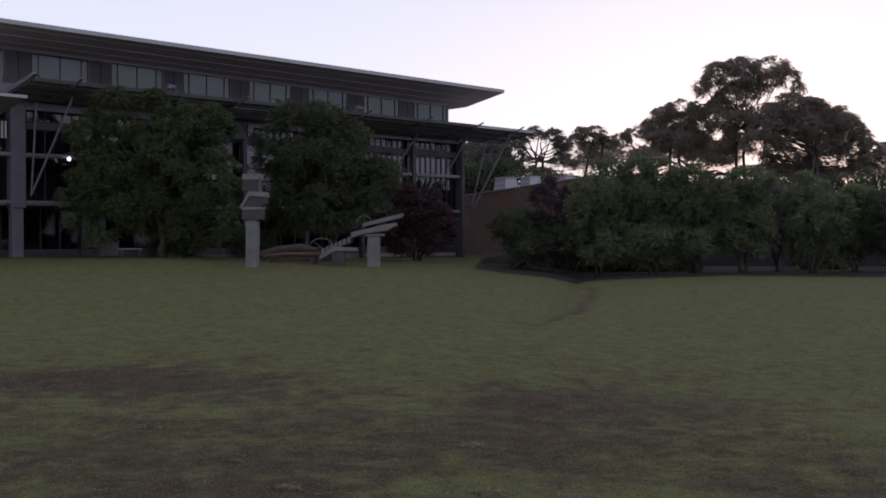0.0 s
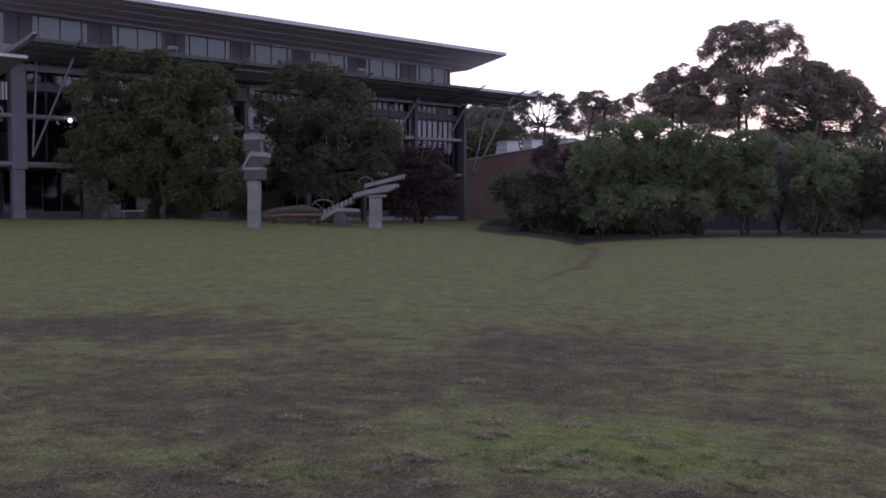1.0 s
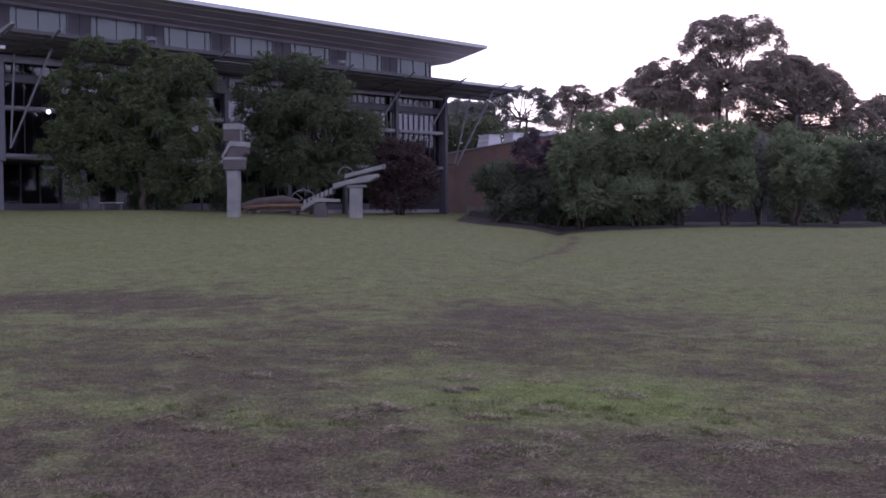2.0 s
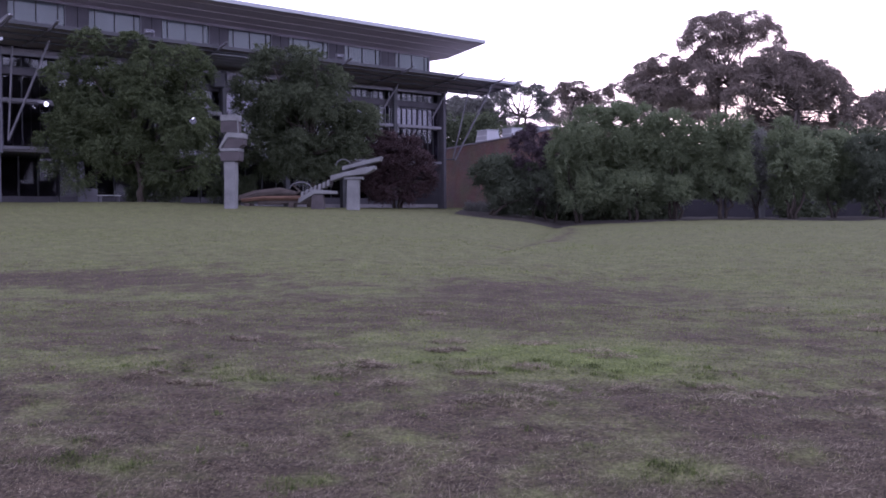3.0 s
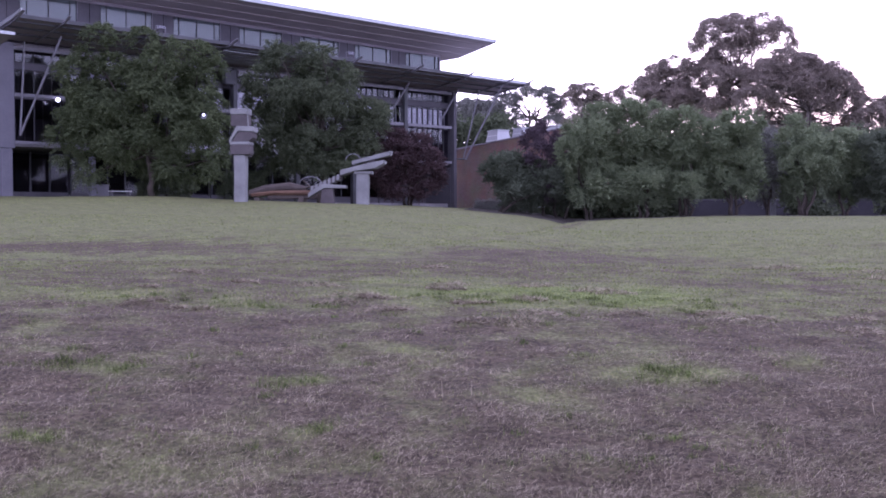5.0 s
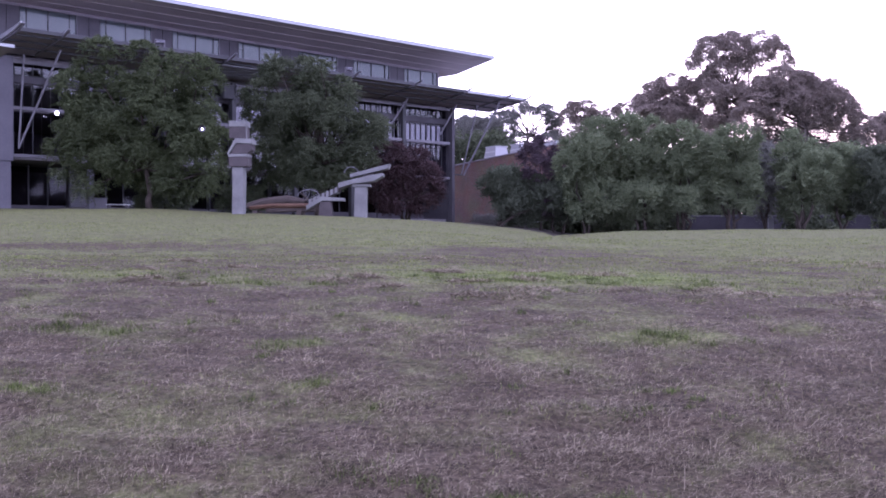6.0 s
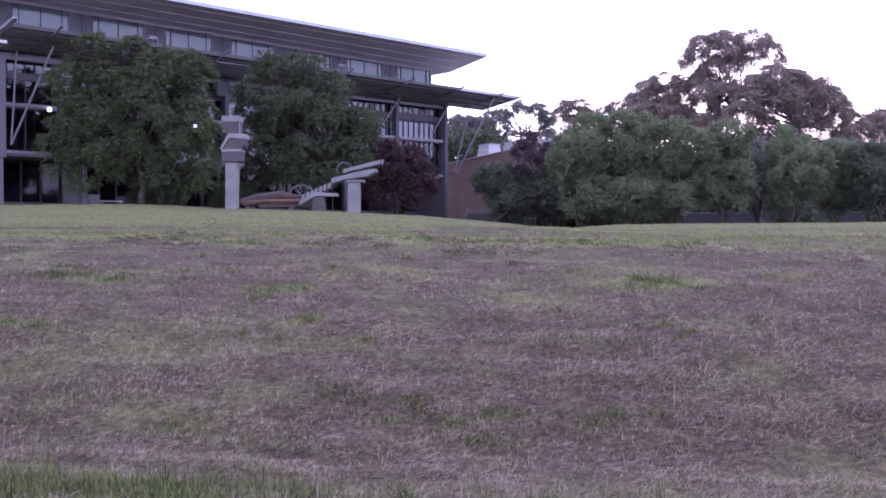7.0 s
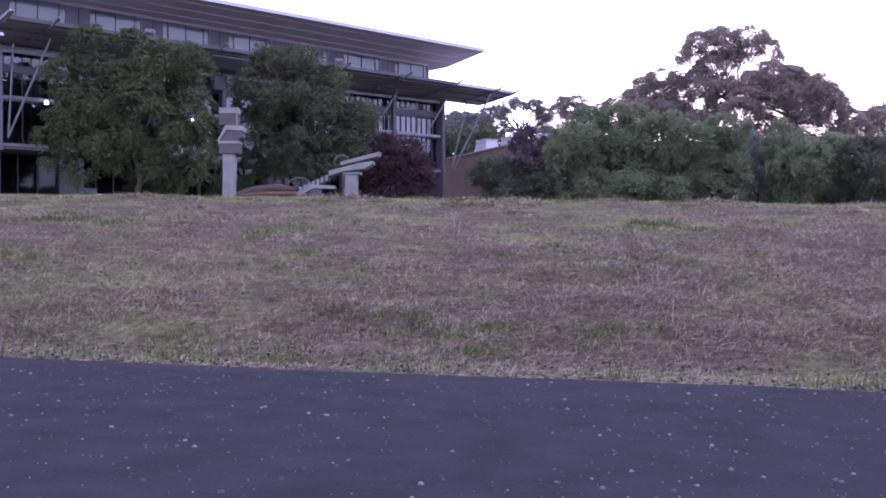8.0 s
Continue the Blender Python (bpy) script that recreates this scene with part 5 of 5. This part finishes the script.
# ---- sculptures on the mound ----
def build_stack_sculpture():
    x, y = -14.13, 56.0
    z = float(ground_z(x, y)) - 0.12
    ob = empty("stacked_block_sculpture", Matrix.Translation((x, y, z)), "tall concrete sculpture of folded blocks stacked on a post", "sculpture")
    h = 2.6 - z
    bm = bmesh.new()
    prof = [(0.31, 0.28, 0.0), (0.3, 0.27, 0.7), (0.28, 0.3, 1.5), (0.29, 0.31, 2.1), (0.3, 0.29, h + 2.47)]
    rings = []
    for l, r, zz in prof:
        rings.append([bm.verts.new(p) for p in ((-l, -0.33, zz), (r, -0.33, zz), (r, 0.33, zz), (-l, 0.33, zz))])
    for a, b in zip(rings, rings[1:]):
        for k in range(4):
            bm.faces.new((a[k], a[(k + 1) % 4], b[(k + 1) % 4], b[k]))
    bm.faces.new(rings[0][::-1]), bm.faces.new(rings[-1])
    bmesh.ops.bevel(bm, geom=[e for e in bm.edges], offset=0.025, segments=1, affect="EDGES")
    part("post", bm, M_CONC, ob, "pale rough concrete post")
    zz = h + 2.474
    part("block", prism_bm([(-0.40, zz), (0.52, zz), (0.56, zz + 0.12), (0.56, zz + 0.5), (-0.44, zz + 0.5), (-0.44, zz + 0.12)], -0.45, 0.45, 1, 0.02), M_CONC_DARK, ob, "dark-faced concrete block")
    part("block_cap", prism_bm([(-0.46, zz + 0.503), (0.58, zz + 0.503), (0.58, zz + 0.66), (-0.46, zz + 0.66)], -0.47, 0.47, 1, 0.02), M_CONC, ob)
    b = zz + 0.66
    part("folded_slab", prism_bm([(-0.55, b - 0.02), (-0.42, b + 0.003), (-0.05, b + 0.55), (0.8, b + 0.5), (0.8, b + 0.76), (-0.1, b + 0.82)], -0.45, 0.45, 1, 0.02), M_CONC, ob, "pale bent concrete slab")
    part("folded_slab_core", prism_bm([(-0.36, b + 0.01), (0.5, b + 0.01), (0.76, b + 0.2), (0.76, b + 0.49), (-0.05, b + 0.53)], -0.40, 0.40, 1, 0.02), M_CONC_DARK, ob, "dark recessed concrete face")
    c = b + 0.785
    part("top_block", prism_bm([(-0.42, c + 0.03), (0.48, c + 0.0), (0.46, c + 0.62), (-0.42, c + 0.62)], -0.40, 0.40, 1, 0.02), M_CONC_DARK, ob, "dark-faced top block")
    part("top_block_cap", prism_bm([(-0.43, c + 0.623), (0.5, c + 0.623), (0.5, c + 0.93), (-0.43, c + 0.93)], -0.43, 0.43, 1, 0.02), M_CONC, ob)
    part("edge_strip", prism_bm([(0.47, c + 0.0), (0.53, c + 0.0), (0.51, c + 0.62), (0.45, c + 0.62)], -0.42, -0.405, 1), M_CONC, ob)


def build_ramp_sculpture():
    x, y = -9.0, 60.0
    z = float(ground_z(x, y)) - 0.12
    ob = empty("ramp_sculpture", Matrix.Translation((x, y, z)), "pale concrete sculpture of ramped slabs and steps on posts", "sculpture")
    o = -z

    def slab(name, sec, w0=-0.55, w1=0.55, mat=M_CONC, label=""):
        return part(name, prism_bm([(a + 9.0, b + o) for a, b in sec], w0, w1, 1, 0.02), mat, ob, label)
    slab("post", [(-8.66, 2.3), (-8.0, 2.3), (-7.97, 4.2), (-8.62, 4.2)], -0.33, 0.33, label="pale concrete post")
    slab("post_cap", [(-8.75, 4.203), (-7.75, 4.203), (-7.75, 4.36), (-8.75, 4.36)], -0.4, 0.4)
    slab("ramp_slab", [(-9.5, 4.12), (-8.7, 4.363), (-7.55, 4.5), (-7.05, 4.78), (-7.05, 4.95), (-7.9, 4.8), (-9.5, 4.42)], label="pale upper ramp slab")
    slab("ramp_slab", [(-8.9, 4.72), (-6.78, 5.22), (-6.7, 5.48), (-8.9, 4.93)], -0.2, 0.7, label="pale top ramp slab")
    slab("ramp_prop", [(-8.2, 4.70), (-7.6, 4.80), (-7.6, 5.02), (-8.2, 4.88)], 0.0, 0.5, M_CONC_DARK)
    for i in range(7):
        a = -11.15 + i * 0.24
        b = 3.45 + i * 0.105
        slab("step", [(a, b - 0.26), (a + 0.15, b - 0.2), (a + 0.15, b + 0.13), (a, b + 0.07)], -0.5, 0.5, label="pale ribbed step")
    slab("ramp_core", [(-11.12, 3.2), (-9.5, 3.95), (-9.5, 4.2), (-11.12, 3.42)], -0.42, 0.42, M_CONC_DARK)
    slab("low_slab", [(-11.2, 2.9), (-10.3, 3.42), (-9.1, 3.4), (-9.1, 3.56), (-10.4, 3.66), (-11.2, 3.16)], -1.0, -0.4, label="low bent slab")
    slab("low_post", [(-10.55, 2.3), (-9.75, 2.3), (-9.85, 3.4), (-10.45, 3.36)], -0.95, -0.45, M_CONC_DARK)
    for a, b, hgt, rad in ((-9.3, -8.5, 5.0, 0.02), (-11.9, -10.7, 3.75, 0.02)):
        pts = [((a + b) / 2 + 9 - (b - a) / 2 * math.cos(t), 0.3, hgt + o + 0.35 * math.sin(t)) for t in (math.pi * k / 10 for k in range(11))]
        part("hoop", tube_bm(pts, [rad] * 11, 6), M_STEEL, ob, "thin bent steel hoop")


def build_timber():
    x, y = -13.2, 61.0
    z = float(ground_z(x, y)) - 0.1
    ob = empty("timber_sculpture", Matrix.Translation((x, y, z)), "low sculpture of long weathered timber logs on the grass", "sculpture")
    rng = np.random.default_rng(5)
    o = -z
    for pts, r, mat, lab in (([(-1.8, 0, 3.2), (-0.8, 0, 3.45), (0.6, 0, 3.6), (1.5, 0, 3.45)], (0.16, 0.22, 0.24, 0.16), M_TIMBER, "grey weathered log"),
                             ([(-1.5, -0.5, 3.1), (-0.2, -0.5, 3.22), (1.9, -0.5, 3.2)], (0.1, 0.13, 0.11), M_TIMBERRED, "split reddish log"),
                             ([(-0.6, -0.3, 2.98), (0.8, -0.3, 3.0), (2.2, -0.3, 3.0)], (0.13, 0.17, 0.14), M_TIMBER, ""),
                             ([(0.9, 0.1, 3.1), (1.7, 0.1, 3.6), (1.3, 0.1, 3.95)], (0.09, 0.07, 0.02), M_TIMBER, "")):
        t = part("log", tube_bm([(a, b, c + o) for a, b, c in pts], r, 10), mat, ob, lab)
        for v in t.data.vertices:
            v.co += Vector(rng.normal(0, 0.018, 3).tolist())
    part("bearer", box_bm((-1.3, -0.7, -0.05), (-1.0, 0.4, 0.28 + 0.02), 0.02), M_TIMBER, ob)
    part("bearer", box_bm((1.2, -0.7, -0.05), (1.5, 0.4, 0.3), 0.02), M_TIMBER, ob)


build_stack_sculpture()
build_ramp_sculpture()
build_timber()


# ---- small things by the hall ----
def build_bench():
    p = uvz(5.9, 0.9, 0)
    z = float(ground_z(p.x, p.y))
    ob = empty("bench", Matrix.Translation((p.x, p.y, z)) @ Matrix.Rotation(radians(46.69), 4, "Z"), "small pale slatted bench on the grass", "bench")
    for i in range(3):
        part("seat_slat", box_bm((-0.7, -0.2 + i * 0.14, 0.42), (0.7, -0.08 + i * 0.14, 0.47), 0.008), M_WHITE, ob)
    for a in (-0.6, 0.55):
        part("leg", box_bm((a, -0.16, -0.05), (a + 0.06, 0.16, 0.419), 0.008), M_STEEL, ob)


def build_cabinet():
    p = uvz(5.35, -0.6, 0)
    z = float(ground_z(p.x, p.y))
    ob = empty("utility_cabinet", Matrix.Translation((p.x, p.y, z)) @ Matrix.Rotation(radians(46.69), 4, "Z"), "pale grey metal utility cabinet at the wall", "cabinet")
    part("body", box_bm((-0.42, -0.25, -0.05), (0.42, 0.25, 0.85), 0.02), M_STEEL, ob)
    part("lid", box_bm((-0.45, -0.28, 0.853), (0.45, 0.28, 0.9), 0.015), M_STEEL, ob)
    part("door", box_bm((-0.36, -0.27, 0.05), (0.36, -0.252, 0.8), 0.008), M_STEEL, ob)


def build_post(x, y, h):
    z = float(ground_z(x, y))
    ob = empty("bollard", Matrix.Translation((x, y, z)), "pale square bollard behind the trees", "bollard", "bollards behind the trees")
    part("shaft", box_bm((-0.2, -0.1, -0.1), (0.2, 0.1, h), 0.02), M_CONC, ob)
    part("cap", box_bm((-0.23, -0.13, h + 0.003), (0.23, 0.13, h + 0.06), 0.015), M_CONC, ob)


def build_rail():
    z = float(ground_z(1.3, 76.0))
    ob = empty("low_rail", Matrix.Translation((1.3, 76.0, z)), "low pale metal rail on short posts behind the trees", "rail")
    part("rail_bar", tube_bm([(-0.85, 0, 0.42), (0.85, 0, 0.42)], [0.05, 0.05], 8), M_WHITE, ob)
    for a in (-0.8, 0.0, 0.8):
        part("post", tube_bm([(a, 0, -0.1), (a, 0, 0.4)], [0.035, 0.035], 8), M_STEEL, ob)


build_rail()
build_bench()
build_cabinet()
for bx, by in ((18.6, 80.0), (1.2, 79.5), (27.0, 82.0)):
    build_post(bx, by, 1.0)


# ---- undergrowth that closes the view under the trees ----
def undergrowth(x, y, w, h, seed):
    rng = np.random.default_rng(seed)
    z = float(ground_z(x, y))
    ob = empty("shrub_belt", Matrix.Translation((x, y, z)), "dark belt of shrubs under the gum trees", "shrubs", "shrub belts behind")
    cl = [(rng.uniform(-w, w), rng.uniform(-1.5, 1.5), rng.uniform(-0.3, h), r, r * 0.8) for r in rng.uniform(0.7, 1.3, int(w * h * 6))]
    v, f = clump_leaves(cl, 110, 0.4, 0.5, rng, fill=0.3)
    raw("foliage", v, f, M_LEAF2, ob)
    for i in range(int(w)):
        q = rng.uniform(-w, w)
        bm = bmesh.new()
        limb(bm, (q, 0, -0.2), (q + rng.uniform(-0.5, 0.5), 0, h * 0.8), 0.08, 0.03, rng)
        part("stem", bm, M_BARK, ob)


for k, (sx, sy) in enumerate(((4.5, 101.5), (16, 99), (30, 98), (44, 100), (58, 102), (-5.5, 104))):
    undergrowth(sx, sy, 7.8 if sx > 0 else 5.0, 7.2 if sx > 0 else 8.4, 60 + k if k < 5 else 69)
undergrowth(6.5, 77.5, 5.0, 2.4, 66)
undergrowth(20.8, 79.0, 1.5, 1.6, 67)
undergrowth(30.5, 79.5, 4.0, 3.0, 68)


def hedge(x, y, w, d, h, seed, mat, label):
    rng = np.random.default_rng(seed)
    z = float(ground_z(x, y))
    ob = empty("hedge", Matrix.Translation((x, y, z)), label, "hedge")
    n = int(w * h * 26 + w * d * 14)
    cl = [(rng.uniform(-w / 2, w / 2), rng.uniform(-d / 2, d / 2), rng.uniform(0.1, h - 0.15), 0.26, 0.22) for _ in range(n)]
    v, f = clump_leaves(cl, 60, 0.1, 0.5, rng, fill=0.2)
    raw("foliage", v, f, mat, ob)
    for i in range(5):
        q = -w / 2 + (i + 0.5) * w / 5
        bm = bmesh.new()
        limb(bm, (q, 0, -0.1), (q, 0, h * 0.7), 0.04, 0.02, rng)
        part("stem", bm, M_BARK, ob)


hedge(-20.6, 63.6, 3.4, 1.0, 1.5, 71, M_LEAF2, "dark clipped hedge under the broad tree")
hedge(-0.9, 74.5, 3.4, 1.0, 0.9, 73, M_LEAFDULL, "low grey-green shrubs under the row of trees")
hedge(-16.6, 66.5, 3.0, 1.2, 1.9, 72, M_LEAF2, "dark shrubs at the foot of the hall")


# ---- low boundary wall behind the row of trees ----
def build_wall():
    ob = empty("boundary_wall", Matrix.Translation((6.0, 88.0, 1.4)), "long low dark rendered wall behind the trees", "wall")
    for i in range(14):
        a = i * 4.0
        part("panel", box_bm((a + 0.2, -0.1, -0.3), (a + 3.8, 0.1, 1.75), 0.01), M_FENCE, ob)
        part("pier", box_bm((a - 0.195, -0.17, -0.3), (a + 0.195, 0.17, 1.95), 0.02), M_FENCE, ob)
        part("coping", box_bm((a + 0.2, -0.16, 1.753), (a + 3.8, 0.16, 1.84), 0.01), M_WALLDARK, ob)


build_wall()
